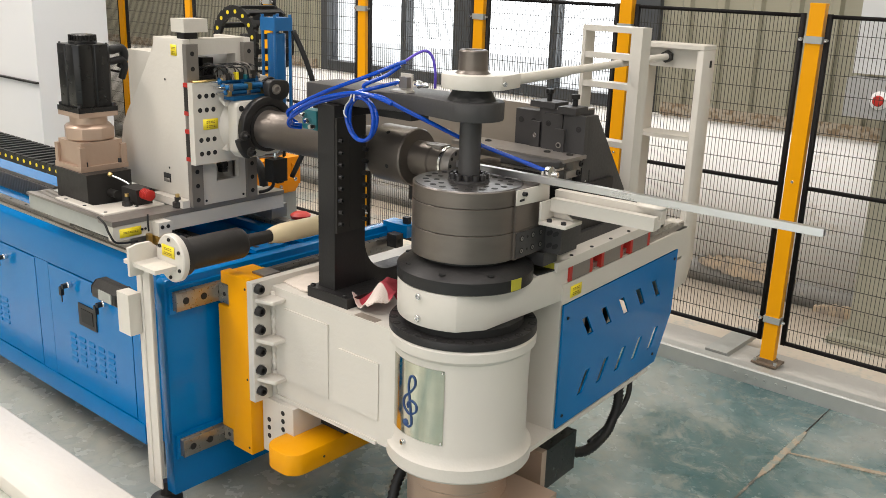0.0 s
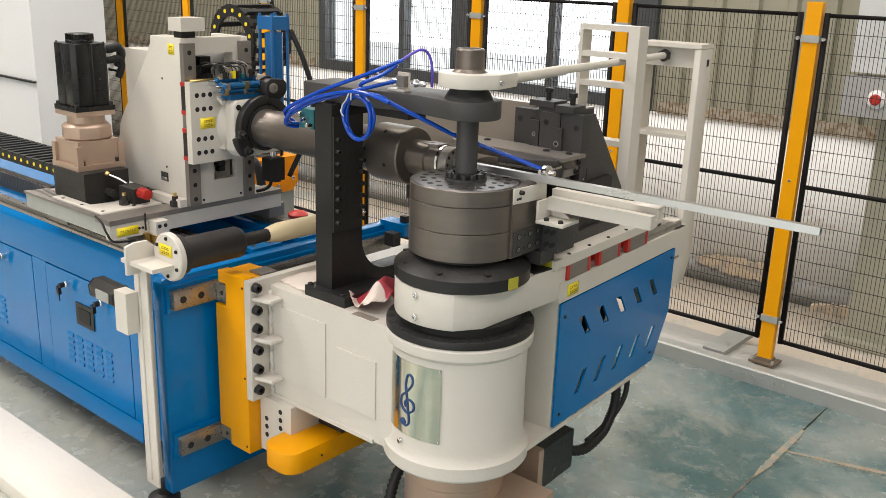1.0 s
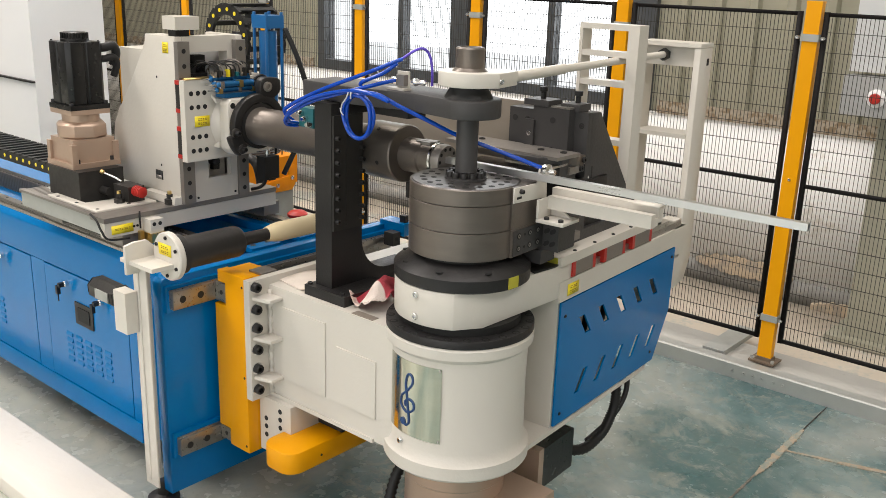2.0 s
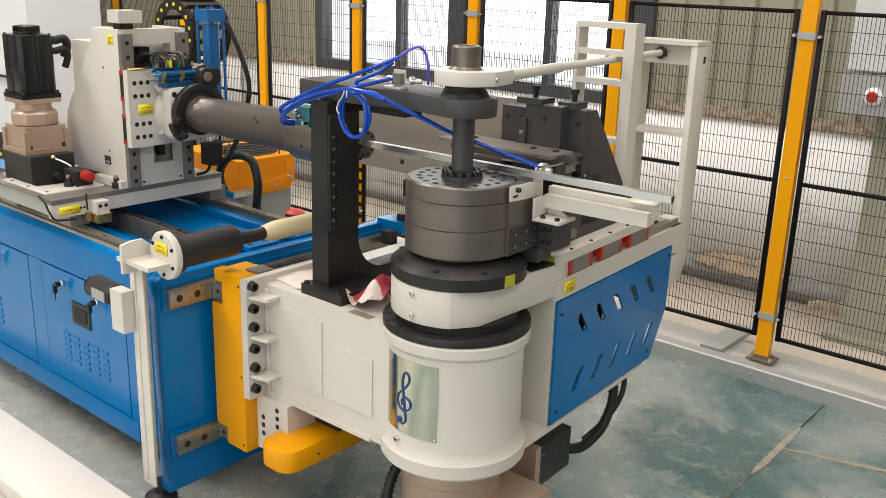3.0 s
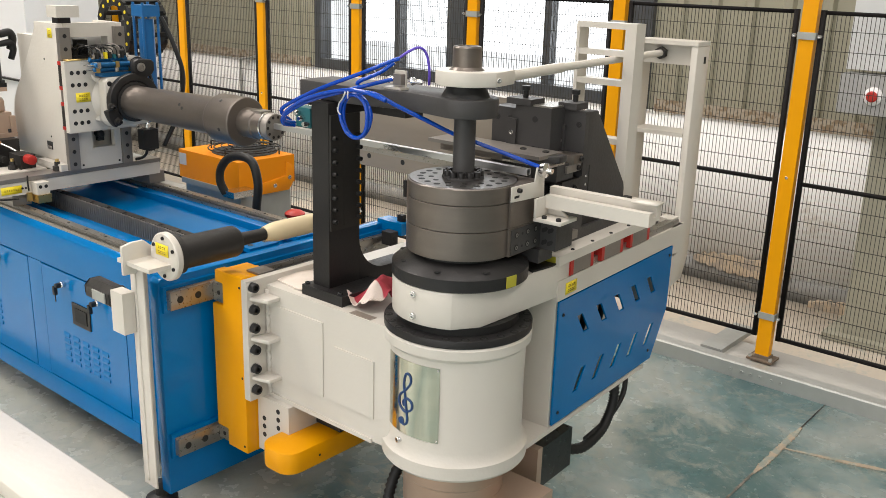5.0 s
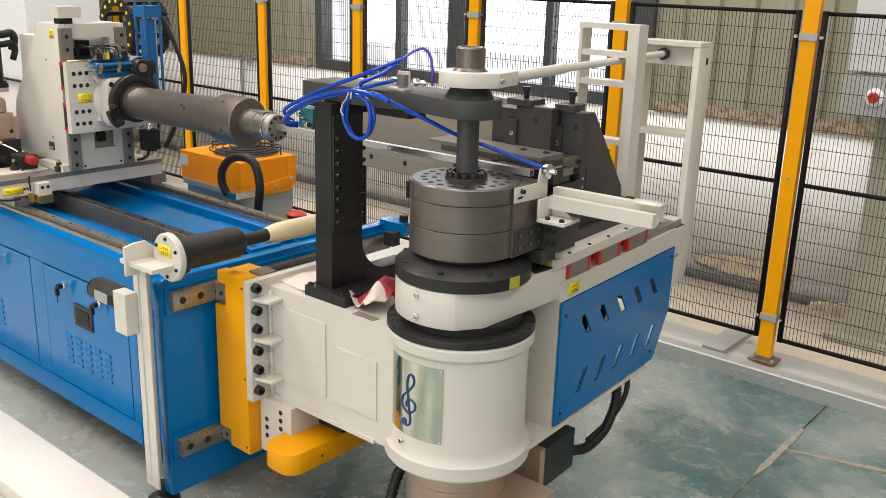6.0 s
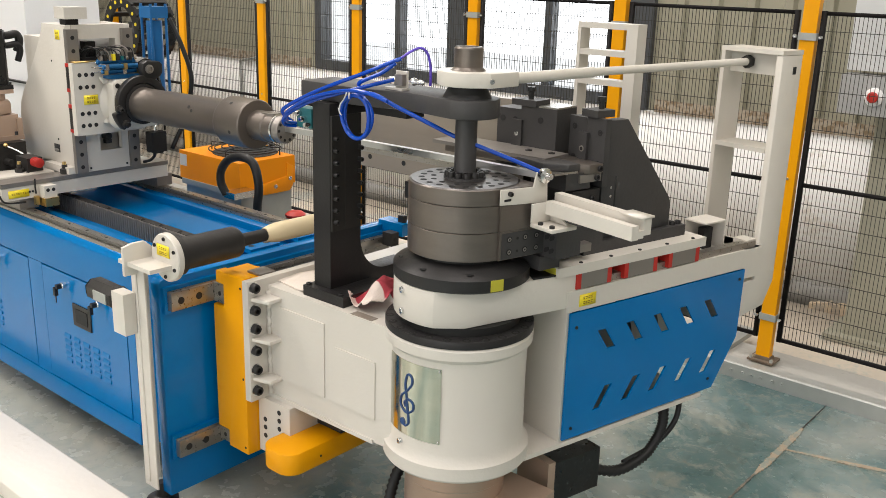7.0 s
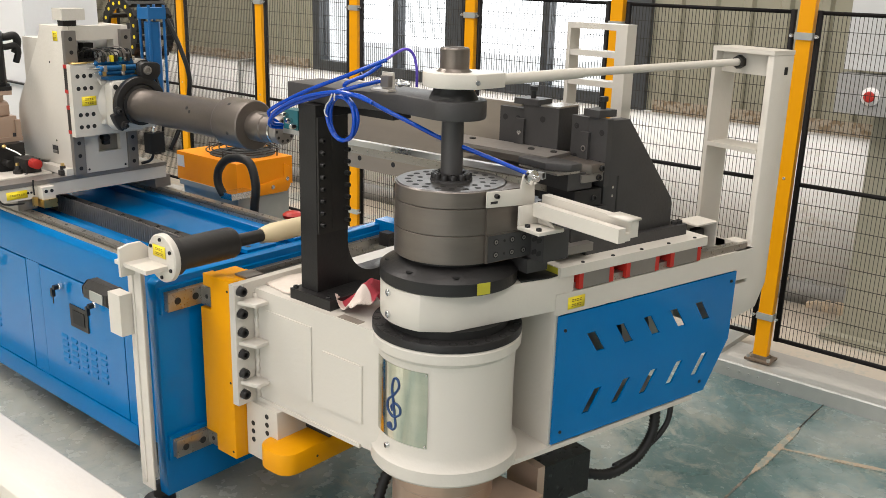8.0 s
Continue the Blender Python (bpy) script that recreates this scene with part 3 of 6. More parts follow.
def fence_panel(w):
    """Framed wire panel: flat black frame, one middle rail, thin upright and cross wires."""
    t = thing("mesh_fence", pose(0, 0, 0), "black framed welded wire mesh fence panel", "fence panel", "mesh fence panels")
    h0, h1, e = 0.165, 1.545, 0.0095
    for d in ((-w / 2, -w / 2 + 2 * e, h0, h1), (w / 2 - 2 * e, w / 2, h0, h1)):
        blk("side_bar", (d[0], d[1], -0.008, 0.008, d[2], d[3]), BAR, t, bevel=0)
    for z in (h0 + e, h1 - e, 0.855):
        blk("cross_bar", (-w / 2 + 2 * e, w / 2 - 2 * e, -0.007, 0.007, z - e * 0.8, z + e * 0.8), BAR, t, bevel=0)
    bm = B()
    n = round(w / 0.0157)
    for i in range(1, n):
        x = -w / 2 + w * i / n
        box(bm, x - 0.0009, x + 0.0009, -0.0012, 0.0012, h0 + e, h1 - e)
    k = round((h1 - h0) / 0.0785)
    for i in range(1, k):
        z = h0 + (h1 - h0) * i / k
        box(bm, -w / 2 + e, w / 2 - e, -0.0036, -0.0012, z - 0.0012, z + 0.0012)
    tagged(part("wire_mesh", bm, MESH, t, smooth=False), kind="stuff")
    return t


p0 = fence_panel(PITCH - 0.085)
p0.matrix_basis = pose(PX0 - PITCH * 0.5, FY, 0)
for i in range(1, 7):
    copy_thing(p0, pose(PX0 - PITCH * (i + 0.5), FY, 0))
for i in (0, 1):
    q = fence_panel(0.915)
    q.matrix_basis = pose(PX0 + 0.5 + i, FY, 0)


# ---------------- machine bed ----------------
EX = -2.295          # front face of the bed's end plate
SY = 1.49           # near side of the bed
bed = thing("machine_bed", pose(0, 0, 0), "long blue enamelled steel bed of a tube bending machine", "machine bed")
bm = prism(B(), [(1.424, 0.05), (1.424, 0.748), (1.436, 0.760), (2.37, 0.760), (2.385, 0.748), (2.385, 0.06)], "x", EX - 0.045, EX)
part("end_plate", bm, BLUE, bed, bevel=0.003)
# trough-shaped body
bm = B()
prism(bm, [(SY, 0.61), (SY, 0.735), (SY + 0.014, 0.755), (1.62, 0.755), (1.62, 0.726), (2.03, 0.726), (2.03, 0.755), (2.14, 0.755), (2.14, 0.11), (1.60, 0.11), (1.60, 0.61)], "x", -6.2, EX - 0.045)
part("body", bm, BLUE, bed, bevel=0.004)
blk("bottom_rail", (-6.2, EX - 0.26, SY - 0.004, 1.60, 0.105, 0.178), BLUE, bed, bevel=0.006)
for x0, x1 in ((-3.244, -3.148), (-4.1, -4.02), (EX - 0.305, EX - 0.26)):
    blk("side_stile", (x0, x1, SY, 1.60, 0.178, 0.61), BLUE, bed, bevel=0.004)
blk("front_leg", (EX - 0.26, EX - 0.045, SY + 0.05, 1.60, 0.105, 0.61), BLUE, bed, bevel=0.004)


def bed_door(x0, x1, louvres):
    d = blk("door", (x0 + 0.004, x1 - 0.004, SY - 0.001, SY + 0.022, 0.182, 0.606), BLUE, bed, bevel=0.004)
    first = None
    for i in range(5):
        for j in range(5):
            x, z = x0 + louvres + 0.064 * i, 0.374 - 0.0235 * j
            if first is None:
                bm = prism(B(), [(0.0, 0.0075), (-0.0045, -0.005), (-0.0045, -0.0075), (0.0, -0.0075)], "x", -0.020, 0.020)
                first = part("louvre", bm, BLUE, d, m=pose(x, SY - 0.001, z))
            else:
                same("louvre", first, d, pose(x, SY - 0.001, z))
    return d


door_a = bed_door(-3.148, -2.60, 0.150)
door_b = bed_door(-4.02, -3.244, 0.24)
bed_door(-4.9, -4.1, 0.2)
bm = box(B(), -2.938, -2.822, SY - 0.006, SY, 0.432, 0.512)
part("pull_frame", bm, DARKBASE, door_a, bevel=0.003)
blk("pull_cup", (-2.915, -2.84, SY - 0.0085, SY - 0.005, 0.448, 0.497), HOLE, door_a)
for x, z, p in ((-2.985, 0.566, door_a), (-2.755, 0.556, door_a), (-3.473, 0.56, door_b)):
    k = part("lock", lathe(B(), [(0.011, 0), (0.011, -0.012), (0.008, -0.015)], (x, SY - 0.002, z), "y", 16), CHROME, p)
    bm = box(B(), x - 0.009, x + 0.006, SY - 0.034, SY - 0.016, z - 0.008, z + 0.006)
    box(bm, x - 0.022, x - 0.008, SY - 0.036, SY - 0.024, z - 0.036, z - 0.006)
    box(bm, x - 0.017, x - 0.013, SY - 0.032, SY - 0.029, z - 0.062, z - 0.036)
    part("key", bm, RUBBER, p, "hanging black key", bevel=0.002)

# guide rails, rack and pads on the bed's top
for y in (1.522, 2.085):
    bm = prism(B(), [(y - 0.017, 0.752), (y - 0.017, 0.764), (y - 0.010, 0.768), (y - 0.017, 0.774), (y - 0.015, 0.782), (y + 0.015, 0.782), (y + 0.017, 0.774), (y + 0.010, 0.768), (y + 0.017, 0.764), (y + 0.017, 0.752)], "x", -6.2, EX - 0.14)
    g = part("guide_rail", bm, RAIL, bed)
    bolts(g, [(-2.5 - 0.12 * i, y, 0.7815) for i in range(18)], (0, 0, 0), 0.005, 0.0015, HOLE, "rail_plug")
blk("rail_stop", (EX - 0.17, EX - 0.14, 1.50, 1.55, 0.752, 0.80), DARKBASE, bed)
blk("rack_bar", (-6.2, EX - 0.13, 1.705, 1.732, 0.722, 0.790), DARKBASE, bed)
bm = B()
for i in range(150):
    x = EX - 0.14 - 0.0145 * i
    prism(bm, [(x, 1.705), (x - 0.0025, 1.693), (x - 0.0070, 1.693), (x - 0.0095, 1.705)], "z", 0.724, 0.7885)
tagged(part("rack_teeth", bm, GREYBLK, bed, "dark toothed rack", smooth=False), kind="stuff")
bolts(bed, [(-2.5 - 0.11 * i, 1.714, 0.7899) for i in range(10)], (0, 0, 0), 0.008, 0.003, BLACK)
# slotted pads near the front
for i, (x, y) in enumerate(((-2.40, 1.64), (-2.40, 1.86), (-2.40, 2.06))):
    blk("pad", (x - 0.075, x + 0.055, y - 0.06, y + 0.06, 0.752, 0.766), BLUE, bed, bevel=0.004)
    bolts(bed, [(x - 0.04, y - 0.03, 0.7655), (x + 0.02, y - 0.03, 0.7655), (x - 0.04, y + 0.03, 0.7655), (x + 0.02, y + 0.03, 0.7655)], (0, 0, 0), 0.010, 0.001, HOLE, "hole")
# cross rails on the end plate for the bending head
for z0, z1 in ((0.668, 0.726), (0.188, 0.246)):
    blk("rail_pad", (EX, EX + 0.014, 1.432, 2.36, z0 - 0.012, z1 + 0.012), BLUE, bed, bevel=0.003)
    a = (z0 + z1) / 2
    bm = prism(B(), [(EX + 0.014, z0), (EX + 0.020, z0), (EX + 0.024, z0 + 0.007), (EX + 0.029, z0), (EX + 0.034, z0), (EX + 0.036, z0 + 0.003), (EX + 0.036, z1 - 0.003), (EX + 0.034, z1), (EX + 0.029, z1), (EX + 0.024, z1 - 0.007), (EX + 0.020, z1), (EX + 0.014, z1)], "y", 1.442, 2.36)
    r = part("cross_rail", bm, RAIL, bed, "steel linear rail with counterbored holes")
    bolts(r, [(EX + 0.0357, 1.474 + 0.0625 * i, a) for i in range(12)], (0, 90, 0), 0.011, 0.0012, HOLE, "rail_hole")
for x, y in ((EX - 0.06, 1.43), (EX - 0.06, 2.34), (-4.2, 1.6)):
    bm = lathe(B(), [(0.05, 0), (0.05, 0.018), (0.02, 0.03), (0.015, 0.075)], (x, y, 0), "z", 24)
    part("levelling_foot", bm, DARKBASE, bed)

# small ends of a blue beam and a white bracket at the far front corner
blk("far_beam", (EX - 0.02, EX + 0.10, 2.36, 2.42, 0.73, 0.775), BLUE, bed)
be = blk("beam_end", (EX + 0.045, EX + 0.09, 2.315, 2.352, 0.70, 0.748), DARKBASE, bed, "grey steel end block", 0.004)
bolts(be, [(EX + 0.09, 2.333, 0.724)], (0, 90, 0), 0.008, 0.001, HOLE, "hole")
blk("beam_clip", (EX + 0.06, EX + 0.085, 2.38, 2.40, 0.775, 0.80), RUBBER, bed)

# ---------------- roller stand before the bed ----------------
stand = thing("roller_stand", pose(0, 0, 0), "ivory angle-iron stand holding a padded stop roller", "stand")
bm = prism(B(), [(-2.329, 1.358), (-2.262, 1.358), (-2.262, 1.364), (-2.323, 1.364), (-2.323, 1.410), (-2.329, 1.410)], "z", 0.112, 0.83)
part("angle_post", bm, WHITE, stand, bevel=0.0015)
bm = sweep(B(), [(-2.300, 1.357, 0.13), (-2.3005, 1.357, 0.4), (-2.3, 1.357, 0.81)], 0.0035, 6)
part("weld_seam", bm, WHITE, stand)
bm = prism(B(), [(1.315, 0.80), (1.315, 0.885), (1.345, 0.892), (1.385, 0.892), (1.41, 0.87), (1.41, 0.80)], "x", -2.300, -2.288)
part("arm_plate", bm, WHITE, stand, bevel=0.002)
blk("shelf", (-2.335, -2.175, 1.325, 1.405, 0.830, 0.842), WHITE, stand, bevel=0.003)
RM = pose(-2.208, 1.395, 0.857, 0, 0, -1)
bm = lathe(B(), [(0.066, 0), (0.070, 0.004), (0.070, 0.018), (0.066, 0.022)], (0, 0, 0), "y", 40)
part("mounting_disc", bm, WHITE, stand, m=RM)
bolts(stand, [tuple(RM @ Vector((0.055 * math.cos(a), -0.0005, 0.055 * math.sin(a)))) for a in (0.5, 1.55, 2.6, 3.7, 4.75, 5.8)], (90, 0, 0), 0.0055, 0.004, BLACK)
bm = lathe(B(), [(0.058, 0.022), (0.058, 0.045), (0.047, 0.05), (0.047, 0.235), (0.042, 0.245), (0.020, 0.25), (0.019, 0.355)], (0, 0, 0), "y", 36)
part("cylinder", bm, DARKBASE, stand, "dark cylinder with a slim shaft", m=RM)
bm = lathe(B(), [(0.022, 0.35), (0.028, 0.375), (0.031, 0.40), (0.031, 0.60), (0.027, 0.61)], (0, 0, 0), "y", 28)
part("nylon_tip", bm, NYLON, stand, "cream nylon sleeve", m=RM)
stickers(stand, RM @ pose(-0.005, -0.001, 0.02, 90, 0, 0), 0.062, 0.034)
blk("terminal_box", (-2.374, -2.312, 1.318, 1.3565, 0.612, 0.738), WHITE, stand, bevel=0.006)
bm = lathe(B(), [(0.026, 0.0), (0.036, 0.01), (0.036, 0.135), (0.028, 0.15)], (0, 0, 0), "x", 8)
bm.transform(Matrix.Translation((-2.380, 1.352, 0.702)) @ Matrix.Rotation(math.pi, 4, "Z") @ Matrix.Rotation(radians(22.5), 4, "X"))
mt = part("small_motor", bm, DARKBASE, stand, "small dark gear motor", bevel=0.003)
blk("motor_plate", (-2.475, -2.405, 1.3150, 1.3185, 0.686, 0.716), GALV, mt, "pale rating plate")

# ---------------- oil cooler beside the bed ----------------
cool = thing("oil_cooler", pose(-3.19, 2.46, -0.010), "orange oil cooler box with a round fan guard on top", "cooler")
blk("housing", (-0.278, 0.140, -0.16, 0.135, 0.765, 0.885), ORANGE, cool, bevel=0.006)
blk("stand_frame", (-0.25, 0.13, -0.15, 0.12, 0.010, 0.765), GALV, cool, bevel=0.01)
for r in (0.04, 0.07, 0.10, 0.13, 0.155):
    bm = B()
    sweep(bm, [(-0.05 + r * math.cos(a), 0.02 + r * math.sin(a), 0.902 + 0.16 * (0.155 - r)) for a in [k * math.pi / 8 for k in range(17)]], 0.003, 6, 3)
    part("guard_ring", bm, RUBBER, cool)
for a in range(4):
    c, s = 0.165 * math.cos(a * 1.57 + 0.4), 0.165 * math.sin(a * 1.57 + 0.4)
    rod_bm = B()
    rod(rod_bm, (-0.05 + 0.03 * c / 0.165, 0.02 + 0.03 * s / 0.165, 0.918), (c - 0.05, 0.02 + s, 0.918), 0.003, 6)
    rod(rod_bm, (c - 0.05, 0.02 + s, 0.918), (c - 0.05, 0.02 + s, 0.885), 0.003, 6)
    part("guard_strut", rod_bm, RUBBER, cool)
part("fan", lathe(B(), [(0.14, 0.885), (0.14, 0.887), (0.135, 0.887), (0.05, 0.886)], (-0.05, 0.02, 0), "z", 32), HOLE, cool)
blk("warning_plate", (-0.275, -0.225, -0.1615, -0.16, 0.82, 0.87), GREYP, cool)
br_ = prism(B(), [(-0.10, 0.735), (0.10, 0.735), (0.12, 0.76), (0.12, 0.84), (0.085, 0.86), (0.085, 0.80), (-0.10, 0.775)], "x", 0.1405, 0.146)
ob_ = part("side_bracket", br_, ORANGE, cool, "orange folded side bracket", 0.002)
bolts(ob_, [(0.146, 0.02, 0.765), (0.146, 0.10, 0.79)], (0, 90, 0), 0.009, 0.006, CHROME)
blk("foot_rail", (-0.26, 0.17, -0.165, -0.12, 0.742, 0.765), GALV, cool, "galvanised foot rail", 0.003)
bm = sweep(B(), [(0.170, -0.25, 0.778), (0.150, -0.26, 0.825), (0.158, -0.26, 0.880), (0.215, -0.26, 0.930), (0.300, -0.26, 0.948), (0.362, -0.26, 0.930), (0.389, -0.26, 0.854), (0.378, -0.26, 0.772), (0.37, -0.26, 0.70)], 0.017, 12)
part("hose", bm, RUBBER, cool, "looped black rubber hose")
blk("hose_fitting", (0.165, 0.235, -0.26, -0.150, 0.766, 0.792), CHROME, cool, bevel=0.008)

# red hand wheel valve behind the bed
valve = thing("hand_valve", pose(-2.87, 2.44, -0.058), "red hand wheel on a teal valve body", "valve")
part("pipe", lathe(B(), [(0.03, 0.058), (0.03, 0.675)], (0, 0, 0), "z", 20), GALV, valve)
part("body", lathe(B(), [(0.035, 0.675), (0.045, 0.685), (0.045, 0.71), (0.03, 0.715)], (0, 0, 0), "z", 24), GREENP, valve)
part("wheel", lathe(B(), [(0.025, 0.715), (0.041, 0.72), (0.043, 0.732), (0.03, 0.742), (0.015, 0.746)], (0, 0, 0), "z", 12), RED, valve)


# ---------------- feed carriage ----------------
# local frame: x along the bed, y and z as in the hall
car = thing("feed_carriage", pose(-2.53, 0, 0), "ivory feed carriage with servo motor and long dark tube chuck", "carriage")
TY0, TY1 = 1.700, 1.960
TF = -0.020                  # front of the tower's frame
blk("base_plate", (-0.57, -0.050, 1.425, 2.085, 0.832, 0.882), GALV, car, "grey steel base plate", 0.004)
blk("front_cover", (-0.050, -0.022, 1.420, 2.090, 0.826, 0.872), WHITE, car, bevel=0.003)
blk("steel_lip", (-0.105, -0.020, 1.418, 2.092, 0.8735, 0.889), GREYBLK, car, "grey steel wear strip", 0.002)
blk("side_strip", (-0.57, -0.106, 1.418, 1.438, 0.8825, 0.890), GREYBLK, car, "", 0.002)
for k in range(9):
    blk("deck_slat", (-0.57 + 0.018 * k, -0.557 + 0.018 * k, 1.44, 1.50, 0.882, 0.887), GREYBLK, car, "", 0.001)
bm = prism(B(), [(-0.42, 1.442), (-0.108, 1.442), (-0.108, 1.66), (-0.20, 1.66), (-0.235, 1.478), (-0.42, 1.478)], "z", 0.882, 0.894)
cv = part("cover_plate", bm, WHITE, car, bevel=0.003)
bolts(cv, [(-0.37, 1.455, 0.894), (-0.25, 1.455, 0.894), (-0.13, 1.46, 0.894), (-0.13, 1.57, 0.894)], (0, 0, 0), 0.006, 0.001, HOLE, "cover_screw")
for y in (1.522, 2.085):
    for x in (-0.10, -0.48):
        blk("bearing_block", (x - 0.06, x + 0.06, y - 0.035, y + 0.035, 0.784, 0.832), GREYBLK, car)
stickers(car, pose(-0.0215, 1.479, 0.848, 90, 0, 90), 0.075, 0.028)
stop = blk("stop_block", (-0.022, 0.020, 1.553, 1.600, 0.826, 0.870), WHITE, car, "ivory limit switch with brass foot", 0.003)
blk("switch_foot", (-0.020, 0.027, 1.551, 1.602, 0.796, 0.826), BRASS, stop, bevel=0.002)
bolts(stop, [(0.0197, 1.566, 0.855), (0.0197, 1.587, 0.855)], (0, 90, 0), 0.0065, 0.0015, HOLE, "switch_hole")
part("switch_lead", sweep(B(), [(-0.018, 1.540, 0.895), (-0.014, 1.537, 0.87), (-0.016, 1.539, 0.84)], 0.003, 6), RUBBER, stop)
blk("brass_nipple", (-0.021, -0.008, 1.531, 1.546, 0.800, 0.832), BRASS, car, bevel=0.003)
for x, y in ((-0.020, 1.530), (-0.020, 1.518)):
    bolts(car, [(x, y, 0.850)], (0, 90, 0), 0.004, 0.003, BLACK, "cover_screw")
part("edge_cable", sweep(B(), [(-0.09, 1.412, 0.894), (-0.05, 1.410, 0.880), (-0.028, 1.412, 0.85), (-0.02, 1.43, 0.822), (-0.018, 1.50, 0.815)], 0.0035, 8), RUBBER, car)
# tower: two cheeks with a curved sloping back, a low box behind, and a framed front
prof = [(TF, 0.889), (TF, 1.428), (-0.188, 1.428), (-0.190, 1.405), (-0.215, 1.365), (-0.246, 1.322), (-0.285, 1.270), (-0.323, 1.222), (-0.370, 1.168), (-0.405, 1.117), (-0.418, 1.06), (-0.420, 1.005), (-0.420, 0.915), (-0.205, 0.915), (-0.195, 0.889)]
part("side_cheek", prism(B(), prof, "y", TY0, TY0 + 0.026), WHITE, car, bevel=0.003)
part("side_cheek", prism(B(), prof, "y", TY1 - 0.026, TY1), WHITE, car, bevel=0.003)
blk("rear_box", (-0.430, -0.10, TY0 + 0.050, TY1 - 0.03, 0.889, 1.368), WHITE, car, "ivory box behind the tower", 0.006)
blk("top_rim", (-0.186, TF, TY0 + 0.026, TY0 + 0.060, 1.412, 1.428), WHITE, car, bevel=0.003)
bm = B()
for d in ((TY0 + 0.026, TY0 + 0.052, 1.03, 1.428), (TY1 - 0.060, TY1 - 0.026, 1.03, 1.428), (TY0 + 0.052, TY1 - 0.060, 1.378, 1.428)):
    box(bm, TF - 0.05, TF - 0.003, *d)
fr = part("front_frame", bm, WHITE, car, bevel=0.005)
# workings seen through the frame's window
wk = blk("clamp_motor", (-0.09, -0.055, TY0 + 0.095, TY0 + 0.135, 1.29, 1.365), RUBBER, car, "black actuator inside the tower", 0.004)
blk("motor_foot", (-0.07, -0.03, TY0 + 0.06, TY0 + 0.125, 1.285, 1.31), BLACK, wk)
part("knob", lathe(B(), [(0.012, 1.31), (0.012, 1.335), (0.008, 1.34)], (-0.045, TY0 + 0.075, 0), "z", 14), BLACK, wk)
blk("inner_wall", (-0.10, -0.095, TY0 + 0.055, TY1 - 0.03, 1.26, 1.42), GREYP, car, "pale inner panel", 0)
# lower front panel with a recess and a small valve in it
bm = B()
for d in ((1.744, 1.800, 0.892, 1.045), (1.890, 1.917, 0.892, 1.045), (1.800, 1.890, 0.892, 0.966), (1.800, 1.890, 1.034, 1.045)):
    box(bm, TF - 0.012, -0.010, *d)
lc = part("lower_panel", bm, WHITE, car, bevel=0.003)
blk("recess_back", (-0.10, -0.060, 1.79, 1.90, 0.95, 1.045), WHITE, lc)
rv = part("recess_valve", lathe(B(), [(0.014, -0.06), (0.014, -0.03), (0.009, -0.024)], (0, 1.848, 1.012), "x", 16), BLACK, lc)
blk("valve_foot", (-0.055, -0.035, 1.838, 1.862, 0.985, 1.0), BLACK, rv)
bolts(lc, [(-0.010, y, 0.905) for y in (1.755, 1.905)], (0, 90, 0), 0.004, 0.002, HOLE, "panel_screw")
blk("cheek_hole", (-0.165, -0.125, TY0 - 0.0015, TY0, 0.955, 0.985), HOLE, car, bevel=0)
blk("hole_plug", (-0.160, -0.130, TY0 - 0.003, TY0 - 0.0016, 0.957, 0.968), GREYBLK, car, bevel=0)
part("grub_screw", lathe(B(), [(0.004, TY0 - 0.001), (0.004, TY0)], (-0.13, 0, 1.295), "y", 10), HOLE, car)
part("grub_screw", lathe(B(), [(0.004, TY0 - 0.001), (0.004, TY0)], (-0.13, 0, 1.005), "y", 10), HOLE, car)
blk("foot_rib", (-0.195, TF + 0.002, TY0 - 0.030, TY0 - 0.001, 0.890, 0.915), WHITE, car, bevel=0.004)
cap_ = blk("top_cap", (-0.082, -0.012, TY0 + 0.0, TY0 + 0.088, 1.449, 1.490), WHITE, car, bevel=0.005)
blk("cap_stem", (-0.070, -0.030, TY0 + 0.012, TY0 + 0.062, 1.428, 1.449), BLACK, cap_)
for y0, y1 in ((1.696, 1.740), (1.918, 1.958)):
    g = blk("tower_rail", (TF, 0.0, y0, y1, 0.892, 1.414), GREYBLK, car, bevel=0.003)
    bolts(g, [(-0.0005, (y0 + y1) / 2, 0.915 + 0.047 * i) for i in range(11)], (0, 90, 0), 0.0075, 0.001, HOLE, "rail_hole")
    for z in (1.245, 1.098):
        b = blk("slide_block", (-0.014, 0.006, y0 - 0.006, y1 - 0.004, z - 0.038, z + 0.038), DARKBASE, car, bevel=0.002)
        blk("red_cap", (-0.015, 0.007, y0 - 0.007, y1 - 0.003, z + 0.038, z + 0.051), RED, b)
        blk("red_cap", (-0.015, 0.007, y0 - 0.007, y1 - 0.003, z - 0.051, z - 0.038), RED, b)
# vertical slide plate with bolt rows
PXF = 0.034
sp = blk("slide_plate", (0.008, PXF, 1.690, 1.966, 1.038, 1.298), WHITE, car, bevel=0.004)
bolts(sp, [(PXF - 0.0005, 1.715 + 0.025 * i, z) for i in range(3) for z in (1.073, 1.117, 1.212, 1.256)], (0, 90, 0), 0.0078, 0.0012, HOLE, "plate_hole")
stickers(sp, pose(PXF + 0.0004, 1.752, 1.166, 90, 0, 90), 0.056, 0.034)
stickers(car, pose(-0.072, TY0 - 0.0006, 1.392, 90, 0, 0), 0.032, 0.034)
blk("plate_ledge", (0.006, PXF + 0.002, 1.700, 1.79, 1.299, 1.304), BRASS, sp, "worn brass strip", 0)
